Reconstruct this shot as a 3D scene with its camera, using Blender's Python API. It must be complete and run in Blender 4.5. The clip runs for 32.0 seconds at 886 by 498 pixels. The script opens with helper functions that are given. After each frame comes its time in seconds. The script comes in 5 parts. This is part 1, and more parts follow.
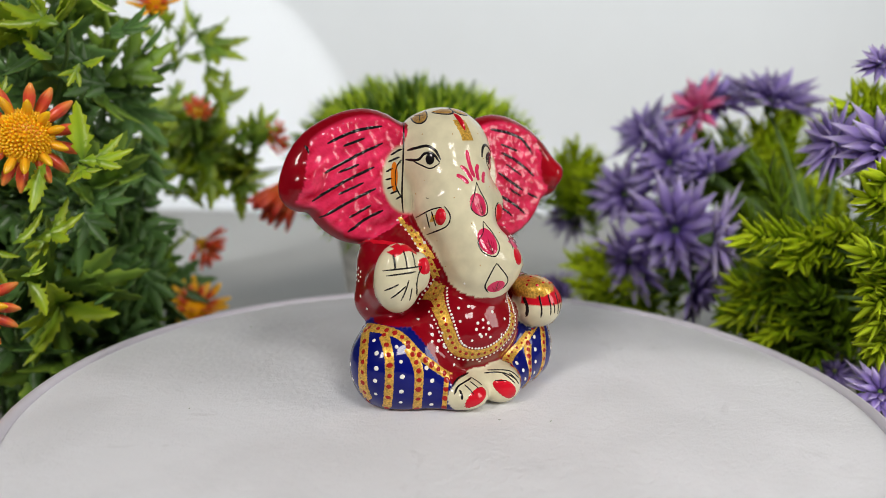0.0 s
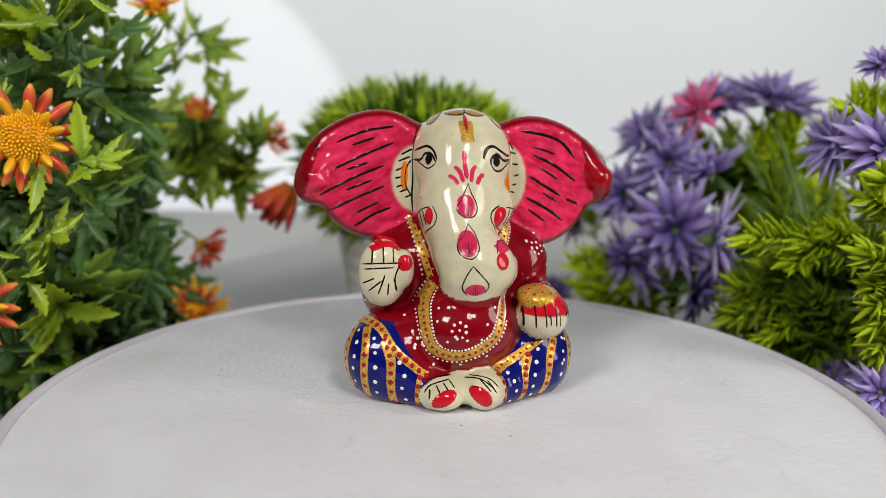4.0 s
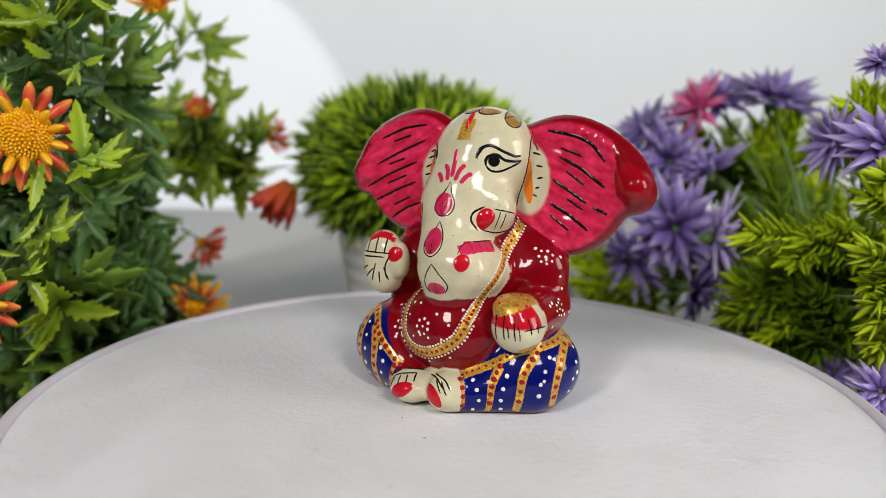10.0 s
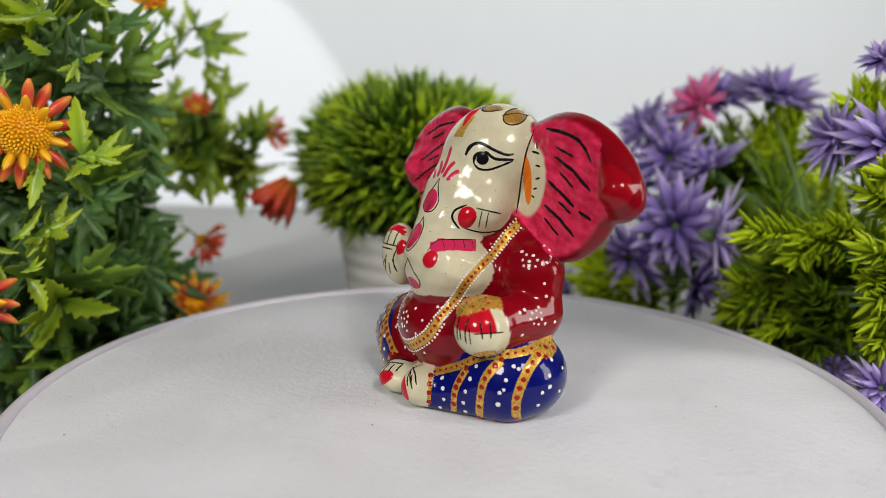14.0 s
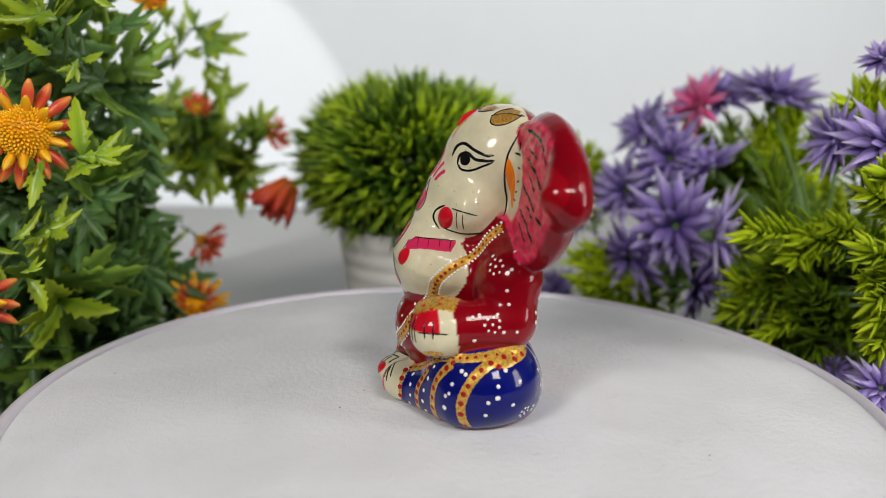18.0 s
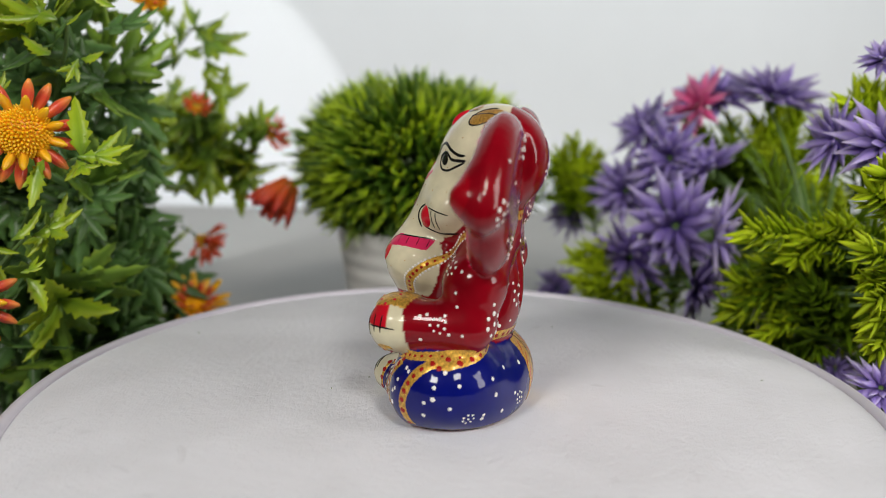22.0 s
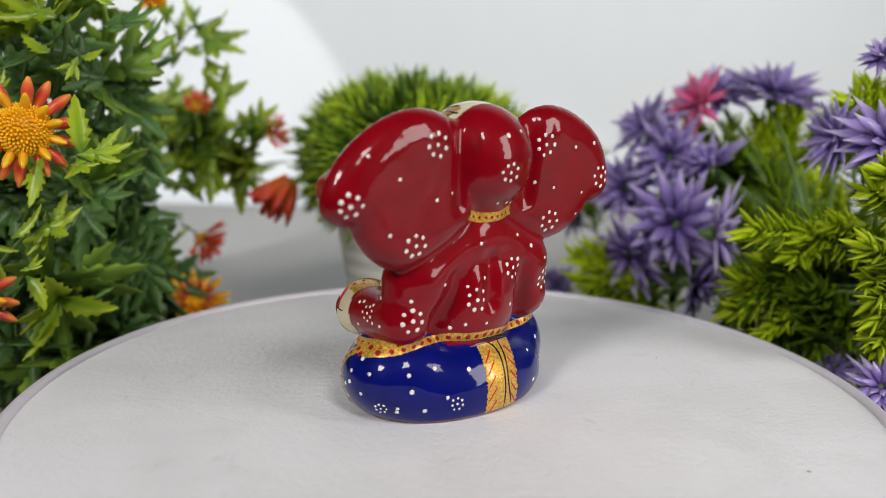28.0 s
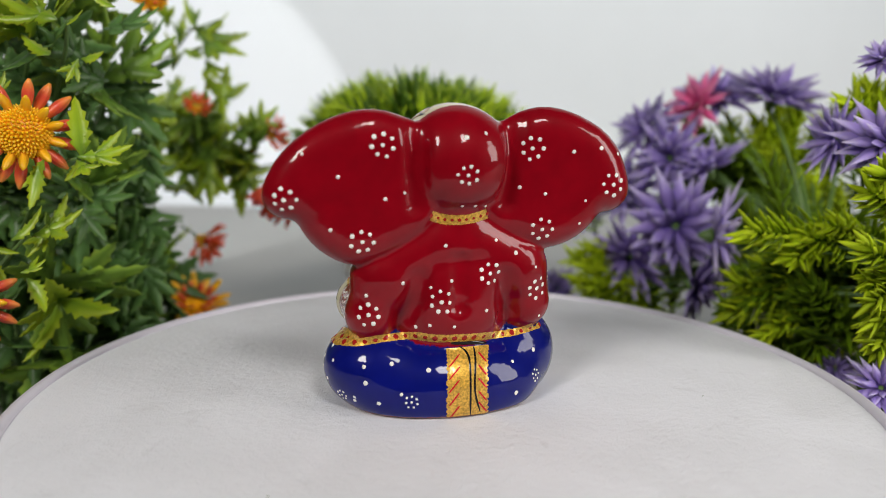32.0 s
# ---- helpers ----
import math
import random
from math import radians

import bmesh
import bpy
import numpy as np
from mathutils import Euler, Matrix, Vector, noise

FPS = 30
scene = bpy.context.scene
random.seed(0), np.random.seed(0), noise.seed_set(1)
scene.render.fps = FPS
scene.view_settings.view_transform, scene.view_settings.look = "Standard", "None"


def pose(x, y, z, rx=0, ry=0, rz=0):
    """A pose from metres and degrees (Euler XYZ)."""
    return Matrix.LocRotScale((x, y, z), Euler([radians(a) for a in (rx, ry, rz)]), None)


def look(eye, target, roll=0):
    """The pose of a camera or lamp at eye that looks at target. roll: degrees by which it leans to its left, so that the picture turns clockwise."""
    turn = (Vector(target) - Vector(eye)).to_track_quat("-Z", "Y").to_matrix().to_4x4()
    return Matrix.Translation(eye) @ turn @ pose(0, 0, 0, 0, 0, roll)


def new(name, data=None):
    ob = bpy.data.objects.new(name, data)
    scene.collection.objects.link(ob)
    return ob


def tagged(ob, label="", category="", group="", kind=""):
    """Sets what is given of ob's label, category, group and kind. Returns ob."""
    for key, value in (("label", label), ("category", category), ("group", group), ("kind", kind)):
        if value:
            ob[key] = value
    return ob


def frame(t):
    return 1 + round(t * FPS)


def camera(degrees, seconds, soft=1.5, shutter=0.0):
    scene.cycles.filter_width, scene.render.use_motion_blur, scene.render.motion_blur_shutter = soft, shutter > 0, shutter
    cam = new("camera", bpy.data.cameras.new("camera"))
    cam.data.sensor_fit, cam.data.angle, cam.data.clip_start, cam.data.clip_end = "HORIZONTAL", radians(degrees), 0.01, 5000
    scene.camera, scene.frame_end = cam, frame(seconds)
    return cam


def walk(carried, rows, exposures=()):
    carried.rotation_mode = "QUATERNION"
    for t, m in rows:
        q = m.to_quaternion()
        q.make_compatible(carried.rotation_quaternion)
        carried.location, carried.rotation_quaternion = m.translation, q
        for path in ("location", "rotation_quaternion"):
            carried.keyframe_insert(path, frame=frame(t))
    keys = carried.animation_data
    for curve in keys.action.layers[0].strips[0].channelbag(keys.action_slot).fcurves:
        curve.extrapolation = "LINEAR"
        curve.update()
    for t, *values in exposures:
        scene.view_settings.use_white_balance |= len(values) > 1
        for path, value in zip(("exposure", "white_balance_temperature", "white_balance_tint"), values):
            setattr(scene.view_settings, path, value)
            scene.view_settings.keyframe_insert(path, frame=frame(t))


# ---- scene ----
cam = camera(61.95, 32.0, soft=0.55)
cam.data.dof.use_dof, cam.data.dof.focus_distance, cam.data.dof.aperture_fstop = True, 0.213, 8.6
EYE = Vector((0.0, -0.2155, 0.0816))


def aim(pitch, roll, forward=0.0):
    return pose(EYE.x, EYE.y + forward, EYE.z, 90 - pitch, 0, 0.46) @ pose(0, 0, 0, 0, 0, roll)


walk(cam, [(0, aim(10.45, 0.851)), (3, aim(10.38, 0.851)), (6, aim(10.45, 0.851)), (9, aim(10.45, 0.851)),
           (11, aim(10.66, 0.851, 0.0004)), (13, aim(10.69, 0.851, 0.0005)), (14.5, aim(10.8, 0.851, 0.0006)),
           (17, aim(10.76, 0.851, 0.0006)), (23, aim(10.76, 0.851, 0.0006)), (25.5, aim(10.74, 0.851, 0.0006)),
           (28, aim(10.92, 0.851, 0.0008)), (30, aim(10.86, 0.851, 0.0008)), (32, aim(10.76, 0.851, 0.0006))])
FELT = -0.0021      # top of the felt
TABLE = -0.05       # top of the table
WALL = 0.85         # face of the backdrop
TURN0, RATE = 37.0, -6.165   # degrees, degrees a second

# world and light
world = bpy.data.worlds.new("world")
scene.world = world
world.use_nodes = True
world.node_tree.nodes["Background"].inputs[0].default_value = (0.9, 0.95, 1.0, 1)
world.node_tree.nodes["Background"].inputs[1].default_value = 0.1


def area_lamp(name, eye, target, width, height, watts, colour):
    data = bpy.data.lights.new(name, "AREA")
    data.shape, data.size, data.size_y, data.energy, data.color = "RECTANGLE", width, height, watts, colour
    ob = new(name, data)
    ob.matrix_world = look(eye, target)
    return ob


area_lamp("softbox_lamp_side", (0.9, -0.3, 0.32), (0, 0, 0.05), 0.28, 0.6, 4.6, (1.0, 0.96, 0.91))
area_lamp("softbox_lamp_left", (-0.75, -1.15, 0.95), (0, 0.1, 0.02), 0.34, 0.4, 12.8, (1.0, 0.96, 0.91))
area_lamp("softbox_lamp_right", (0.5, -1.1, 1.12), (0, 0.1, 0.02), 0.34, 0.4, 10.2, (1.0, 0.965, 0.92))
area_lamp("backdrop_lamp", (0.1, 0.4, 0.6), (0.1, WALL, 0.33), 1.6, 0.15, 2.75, (0.86, 0.95, 1.0))
pool = bpy.data.lights.new("wall_spot", "SPOT")
pool.energy, pool.spot_size, pool.spot_blend, pool.shadow_soft_size = 10.6, radians(43.5), 0.07, 0.01
pool.color = (0.96, 0.985, 1.0)
new("wall_spot", pool).matrix_world = look((-0.2, -0.1, 0.42), (-0.508, WALL, -0.088))
scene.view_settings.exposure = 0.0

# ---- materials ----


def material(name, colour, rough=0.5, metal=0.0, coat=0.0, var=0.0, scale=40.0, bump=0.0, bump_scale=400.0, second=None, trans=0.0, island=0.0, sub=0.0):
    """Principled surface with grain at two scales, relief, and a shift of tone from piece to piece."""
    m = bpy.data.materials.new(name)
    m.use_nodes = True
    nodes, links = m.node_tree.nodes, m.node_tree.links
    b = nodes["Principled BSDF"]
    b.inputs["Roughness"].default_value, b.inputs["Metallic"].default_value = rough, metal
    b.inputs["Coat Weight"].default_value, b.inputs["Coat Roughness"].default_value = coat, 0.05
    b.inputs["Transmission Weight"].default_value = trans
    if sub:
        b.inputs["Subsurface Weight"].default_value = sub
        b.inputs["Subsurface Radius"].default_value, b.inputs["Subsurface Scale"].default_value = (1, 1, 0.6), 0.002
    place = nodes.new("ShaderNodeTexCoord")
    out = None
    base = (*colour, 1)
    if var or second or island:
        n1, n2 = nodes.new("ShaderNodeTexNoise"), nodes.new("ShaderNodeTexNoise")
        for n, s in ((n1, scale), (n2, scale * 9)):
            n.inputs["Scale"].default_value, n.inputs["Detail"].default_value = s, 3
            links.new(place.outputs["Object"], n.inputs["Vector"])
        add = nodes.new("ShaderNodeMath")
        add.operation = "MULTIPLY_ADD"
        add.inputs[1].default_value = 0.35
        links.new(n2.outputs["Fac"], add.inputs[0])
        links.new(n1.outputs["Fac"], add.inputs[2])
        ramp = nodes.new("ShaderNodeValToRGB")
        dark = second or tuple(c * (1 - var) for c in colour)
        ramp.color_ramp.elements[0].position, ramp.color_ramp.elements[1].position = 0.5, 0.85
        ramp.color_ramp.elements[0].color, ramp.color_ramp.elements[1].color = (*dark, 1), base
        links.new(add.outputs[0], ramp.inputs[0])
        out = ramp.outputs[0]
        if island:
            geo, hsv, mp = nodes.new("ShaderNodeNewGeometry"), nodes.new("ShaderNodeHueSaturation"), nodes.new("ShaderNodeMapRange")
            mp.inputs["To Min"].default_value, mp.inputs["To Max"].default_value = 1 - island, 1 + island
            links.new(geo.outputs["Random Per Island"], mp.inputs["Value"])
            links.new(mp.outputs[0], hsv.inputs["Value"])
            links.new(out, hsv.inputs["Color"])
            out = hsv.outputs[0]
        links.new(out, b.inputs["Base Color"])
    else:
        b.inputs["Base Color"].default_value = base
    if bump:
        n, bp = nodes.new("ShaderNodeTexNoise"), nodes.new("ShaderNodeBump")
        n.inputs["Scale"].default_value, n.inputs["Detail"].default_value = bump_scale, 4
        bp.inputs["Strength"].default_value, bp.inputs["Distance"].default_value = bump, 0.001
        links.new(place.outputs["Object"], n.inputs["Vector"])
        links.new(n.outputs["Fac"], bp.inputs["Height"])
        links.new(bp.outputs[0], b.inputs["Normal"])
    return m


def graded(name, stops, rough, var=0.15, sub=0.1, spec=0.5):
    """Moulded plastic whose colour runs along each piece by its 'run' attribute, a little different on every piece."""
    m = bpy.data.materials.new(name)
    m.use_nodes = True
    nodes, links = m.node_tree.nodes, m.node_tree.links
    b = nodes["Principled BSDF"]
    b.inputs["Roughness"].default_value, b.inputs["Specular IOR Level"].default_value = rough, spec
    b.inputs["Subsurface Weight"].default_value = sub
    b.inputs["Subsurface Radius"].default_value, b.inputs["Subsurface Scale"].default_value = (1, 1, 0.5), 0.0015
    at, ramp, geo = nodes.new("ShaderNodeAttribute"), nodes.new("ShaderNodeValToRGB"), nodes.new("ShaderNodeNewGeometry")
    at.attribute_name = "run"
    for i, (p, c) in enumerate(stops):
        e = ramp.color_ramp.elements[i] if i < 2 else ramp.color_ramp.elements.new(p)
        e.position, e.color = p, (*c, 1)
    noise_node, mix, hsv, mp, info = (nodes.new("ShaderNodeTexNoise"), nodes.new("ShaderNodeMath"), nodes.new("ShaderNodeHueSaturation"),
                                      nodes.new("ShaderNodeMapRange"), nodes.new("ShaderNodeObjectInfo"))
    noise_node.inputs["Scale"].default_value = 160
    mix.operation = "MULTIPLY_ADD"
    mix.inputs[1].default_value = 0.25
    links.new(noise_node.outputs["Fac"], mix.inputs[0])
    links.new(at.outputs["Fac"], mix.inputs[2])
    sub_node = nodes.new("ShaderNodeMath")
    sub_node.operation = "SUBTRACT"
    sub_node.inputs[1].default_value = 0.125
    links.new(mix.outputs[0], sub_node.inputs[0])
    links.new(sub_node.outputs[0], ramp.inputs[0])
    both = nodes.new("ShaderNodeMath")
    links.new(geo.outputs["Random Per Island"], both.inputs[0])
    links.new(info.outputs["Random"], both.inputs[1])
    mp.inputs["From Max"].default_value = 2
    mp.inputs["To Min"].default_value, mp.inputs["To Max"].default_value = 1 - 1.6 * var, 1 + 1.6 * var
    links.new(both.outputs[0], mp.inputs["Value"])
    links.new(mp.outputs[0], hsv.inputs["Value"])
    links.new(ramp.outputs[0], hsv.inputs["Color"])
    links.new(hsv.outputs[0], b.inputs["Base Color"])
    return m


def lacquer():
    """Hand-painted enamel under clear lacquer: colour from the paint laid on the figure, metal flakes where the paint is gold."""
    m = bpy.data.materials.new("painted_lacquer")
    m.use_nodes = True
    nodes, links = m.node_tree.nodes, m.node_tree.links
    b = nodes["Principled BSDF"]
    at, place = nodes.new("ShaderNodeAttribute"), nodes.new("ShaderNodeTexCoord")
    at.attribute_name = "paint"
    n1, n2, mp, hsv = nodes.new("ShaderNodeTexNoise"), nodes.new("ShaderNodeTexNoise"), nodes.new("ShaderNodeMapRange"), nodes.new("ShaderNodeHueSaturation")
    n1.inputs["Scale"].default_value, n1.inputs["Detail"].default_value = 180, 5
    n2.inputs["Scale"].default_value, n2.inputs["Detail"].default_value = 78, 3
    mp.inputs["To Min"].default_value, mp.inputs["To Max"].default_value = 0.72, 1.22
    bp = nodes.new("ShaderNodeBump")
    bp.inputs["Strength"].default_value, bp.inputs["Distance"].default_value = 0.55, 0.0011
    for n in (n1, n2):
        links.new(place.outputs["Object"], n.inputs["Vector"])
    links.new(n1.outputs["Fac"], mp.inputs["Value"])
    n3, flake, mixed, times = nodes.new("ShaderNodeTexNoise"), nodes.new("ShaderNodeMapRange"), nodes.new("ShaderNodeMix"), nodes.new("ShaderNodeMath")
    n3.inputs["Scale"].default_value, n3.inputs["Detail"].default_value = 1500, 2
    flake.inputs["From Min"].default_value, flake.inputs["From Max"].default_value = 0.3, 0.7
    flake.inputs["To Min"].default_value, flake.inputs["To Max"].default_value = 0.62, 1.42
    links.new(place.outputs["Object"], n3.inputs["Vector"])
    links.new(n3.outputs["Fac"], flake.inputs["Value"])
    gilt = nodes.new("ShaderNodeMath")
    gilt.operation, gilt.use_clamp = "MULTIPLY", True
    gilt.inputs[1].default_value = 3.0
    links.new(at.outputs["Alpha"], gilt.inputs[0])
    mixed.inputs[2].default_value = 1.0
    links.new(gilt.outputs[0], mixed.inputs[0])
    links.new(flake.outputs[0], mixed.inputs[3])
    times.operation = "MULTIPLY"
    links.new(mp.outputs[0], times.inputs[0])
    links.new(mixed.outputs[0], times.inputs[1])
    links.new(times.outputs[0], hsv.inputs["Value"])
    links.new(at.outputs["Color"], hsv.inputs["Color"])
    links.new(hsv.outputs[0], b.inputs["Base Color"])
    links.new(at.outputs["Alpha"], b.inputs["Metallic"])
    links.new(n2.outputs["Fac"], bp.inputs["Height"])
    b.inputs["Roughness"].default_value, b.inputs["Specular IOR Level"].default_value = 0.4, 0.05
    b.inputs["Coat Weight"].default_value, b.inputs["Coat Roughness"].default_value = 1.0, 0.02
    b.inputs["Coat IOR"].default_value = 1.36
    links.new(bp.outputs[0], b.inputs["Coat Normal"])
    return m


def felt():
    """White felt: matted fibres at two scales, faint grey stains where it has been handled."""
    m = bpy.data.materials.new("white_felt")
    m.use_nodes = True
    nodes, links = m.node_tree.nodes, m.node_tree.links
    b, place = nodes["Principled BSDF"], nodes.new("ShaderNodeTexCoord")
    b.inputs["Roughness"].default_value, b.inputs["Specular IOR Level"].default_value = 0.95, 0.2
    fields = []
    for scale, detail, warp in ((26, 3, 0.5), (420, 6, 0.2), (1900, 3, 0.2), (70, 4, 1.0)):
        n = nodes.new("ShaderNodeTexNoise")
        n.inputs["Scale"].default_value, n.inputs["Detail"].default_value, n.inputs["Distortion"].default_value = scale, detail, warp
        links.new(place.outputs["Object"], n.inputs["Vector"])
        fields.append(n.outputs["Fac"])
    cloth = nodes.new("ShaderNodeValToRGB")
    cloth.color_ramp.elements[0].position, cloth.color_ramp.elements[1].position = 0.32, 0.6
    cloth.color_ramp.elements[0].color, cloth.color_ramp.elements[1].color = (0.725, 0.735, 0.772, 1), (0.79, 0.802, 0.846, 1)
    links.new(fields[0], cloth.inputs[0])
    stain, times = nodes.new("ShaderNodeMapRange"), nodes.new("ShaderNodeMix")
    stain.inputs["From Min"].default_value, stain.inputs["From Max"].default_value = 0.66, 0.74
    stain.inputs["To Max"].default_value = 0.14
    links.new(fields[3], stain.inputs["Value"])
    times.data_type, times.blend_type = "RGBA", "MULTIPLY"
    times.inputs["B"].default_value = (0.45, 0.44, 0.42, 1)
    links.new(stain.outputs[0], times.inputs["Factor"])
    links.new(cloth.outputs[0], times.inputs["A"])
    links.new(times.outputs["Result"], b.inputs["Base Color"])
    height, bp = nodes.new("ShaderNodeMath"), nodes.new("ShaderNodeBump")
    height.operation = "MULTIPLY_ADD"
    height.inputs[1].default_value = 0.6
    links.new(fields[2], height.inputs[0])
    links.new(fields[1], height.inputs[2])
    bp.inputs["Strength"].default_value, bp.inputs["Distance"].default_value = 0.5, 0.0011
    links.new(height.outputs[0], bp.inputs["Height"])
    links.new(bp.outputs[0], b.inputs["Normal"])
    return m


LACQUER = lacquer()
PAINTED_WALL = material("matt_white_board", (0.765, 0.785, 0.805), 0.7, var=0.03, scale=3, bump=0.05, bump_scale=200)
ROOM_PAINT = material("dark_room_paint", (0.05, 0.05, 0.05), 0.8, var=0.1, scale=2)
TABLE_TOP = material("grey_table_board", (0.35, 0.345, 0.327), 0.6, var=0.05, scale=6)
FELT_CLOTH = felt()
RIM_PLASTIC = material("pale_lilac_plastic", (0.64, 0.615, 0.69), 0.35, var=0.05, scale=25)
POT_CERAMIC = material("white_ceramic", (0.72, 0.715, 0.69), 0.25, var=0.04, scale=20)
STEM_PLASTIC = material("green_stem_plastic", (0.11, 0.2, 0.045), 0.45, var=0.3, scale=60)
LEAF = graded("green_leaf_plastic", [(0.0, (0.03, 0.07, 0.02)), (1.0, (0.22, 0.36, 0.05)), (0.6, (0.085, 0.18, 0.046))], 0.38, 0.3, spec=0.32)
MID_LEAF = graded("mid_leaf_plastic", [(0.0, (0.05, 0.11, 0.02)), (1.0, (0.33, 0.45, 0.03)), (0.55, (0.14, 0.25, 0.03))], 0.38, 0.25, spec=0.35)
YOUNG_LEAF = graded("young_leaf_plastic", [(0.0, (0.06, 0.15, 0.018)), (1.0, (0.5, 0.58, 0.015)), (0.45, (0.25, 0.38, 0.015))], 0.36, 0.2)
# the near-black first stop paints shade between the tufts of the ball
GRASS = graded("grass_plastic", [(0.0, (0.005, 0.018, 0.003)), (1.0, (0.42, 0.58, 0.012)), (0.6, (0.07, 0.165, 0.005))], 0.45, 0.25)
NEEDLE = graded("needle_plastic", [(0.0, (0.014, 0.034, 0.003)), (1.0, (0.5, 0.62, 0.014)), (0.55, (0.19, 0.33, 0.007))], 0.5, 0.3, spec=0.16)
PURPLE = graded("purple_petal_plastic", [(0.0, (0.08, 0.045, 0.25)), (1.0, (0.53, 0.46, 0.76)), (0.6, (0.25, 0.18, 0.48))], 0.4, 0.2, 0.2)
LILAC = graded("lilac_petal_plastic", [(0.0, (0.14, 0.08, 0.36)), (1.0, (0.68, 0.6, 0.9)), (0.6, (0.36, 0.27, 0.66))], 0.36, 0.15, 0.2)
PALE_PURPLE = graded("pale_purple_petal_plastic", [(0.0, (0.3, 0.22, 0.55)), (1.0, (0.66, 0.6, 0.82)), (0.5, (0.45, 0.36, 0.7))], 0.4, 0.12, 0.2)
PINK = graded("pink_petal_plastic", [(0.0, (0.6, 0.03, 0.2)), (1.0, (0.75, 0.2, 0.4))], 0.4, 0.1, 0.2)
ORANGE = graded("orange_petal_plastic", [(0.0, (0.75, 0.2, 0.02)), (1.0, (0.82, 0.3, 0.05)), (0.6, (0.66, 0.07, 0.04))], 0.3, 0.15, 0.2)
YELLOW_PETAL = graded("yellow_petal_plastic", [(0.0, (0.7, 0.08, 0.02)), (1.0, (0.9, 0.5, 0.01)), (0.4, (0.85, 0.4, 0.01))], 0.3, 0.12, 0.2)
RED = graded("red_petal_plastic", [(0.0, (0.78, 0.2, 0.02)), (1.0, (0.88, 0.07, 0.05))], 0.4, 0.2, 0.5)
DISC_YELLOW = graded("yellow_disc_plastic", [(0.0, (0.95, 0.42, 0.0)), (1.0, (1.0, 0.58, 0.01))], 0.4, 0.12, 0.2)

# ---- shared mesh code ----


def part(name, bm, mat, parent=None, label="", smooth=True):
    """Links a bmesh, or a mesh, as one object under parent."""
    if isinstance(bm, bmesh.types.BMesh):
        me = bpy.data.meshes.new(name)
        bm.to_mesh(me)
        bm.free()
        for p in me.polygons:
            p.use_smooth = smooth
    else:
        me = bm
    if not me.materials:
        me.materials.append(mat)
    ob = new(name, me)
    ob.parent = parent
    if label:
        ob["label"] = label
    return ob


def lathe(profile, steps=96, close=True):
    """Turns (radius, height) pairs round z."""
    bm = bmesh.new()
    rings = []
    for r, z in profile:
        rings.append([bm.verts.new((r * math.cos(a), r * math.sin(a), z)) for a in (2 * math.pi * i / steps for i in range(steps))])
    for a, b in zip(rings, rings[1:]):
        for i in range(steps):
            bm.faces.new((a[i], a[(i + 1) % steps], b[(i + 1) % steps], b[i]))
    if close:
        bm.faces.new(rings[-1])
        bm.faces.new(rings[0][::-1])
    return bm


def box(x0, x1, y0, y1, z0, z1):
    bm = bmesh.new()
    bmesh.ops.create_cube(bm, size=1, matrix=Matrix.LocRotScale(((x0 + x1) / 2, (y0 + y1) / 2, (z0 + z1) / 2), None, (x1 - x0, y1 - y0, z1 - z0)))
    return bm


class Soup:
    """Vertices, faces and the 'run' value of each vertex, gathered into one mesh."""

    def __init__(self):
        self.v, self.f, self.run = [], [], []

    def add(self, verts, faces, run):
        k = len(self.v)
        self.v += [tuple(p) for p in verts]
        self.f += [tuple(i + k for i in f) for f in faces]
        self.run += run

    def mesh(self, name):
        me = bpy.data.meshes.new(name)
        me.from_pydata(self.v, [], self.f)
        at = me.attributes.new("run", "FLOAT", "POINT")
        at.data.foreach_set("value", self.run)
        for p in me.polygons:
            p.use_smooth = True
        return me


def turned(direction, twist=0.0):
    """Turns the z axis to direction."""
    return Vector(direction).to_track_quat("Z", "Y").to_matrix() @ Matrix.Rotation(twist, 3, "Z")


def blade(soup, foot, turn, length, width, bend=0.2, cup=0.25, shape=(0.35, 0.8, 1.0, 0.75, 0.05), lo=0.0, hi=1.0, thick=0.35):
    """A tapered petal or needle that grows along turn's z axis, with a raised rib and a closed underside."""
    n = len(shape)
    verts, faces, run = [], [], []
    for i, w in enumerate(shape):
        s = i / (n - 1)
        c = Vector((0, bend * length * s * s, length * s * (1 - 0.3 * abs(bend) * s)))
        h = width * w / 2
        for x, y in ((-h, cup * h), (0, -thick * h), (h, cup * h), (0, thick * h)):
            verts.append(foot + turn @ (c + Vector((x, y, 0))))
            run.append(lo + (hi - lo) * s)
        if i:
            a, b = 4 * (i - 1), 4 * i
            for k in range(4):
                faces.append((a + k, a + (k + 1) % 4, b + (k + 1) % 4, b + k))
    faces += [(3, 2, 1, 0), tuple(4 * (n - 1) + k for k in range(4))]
    soup.add(verts, faces, run)


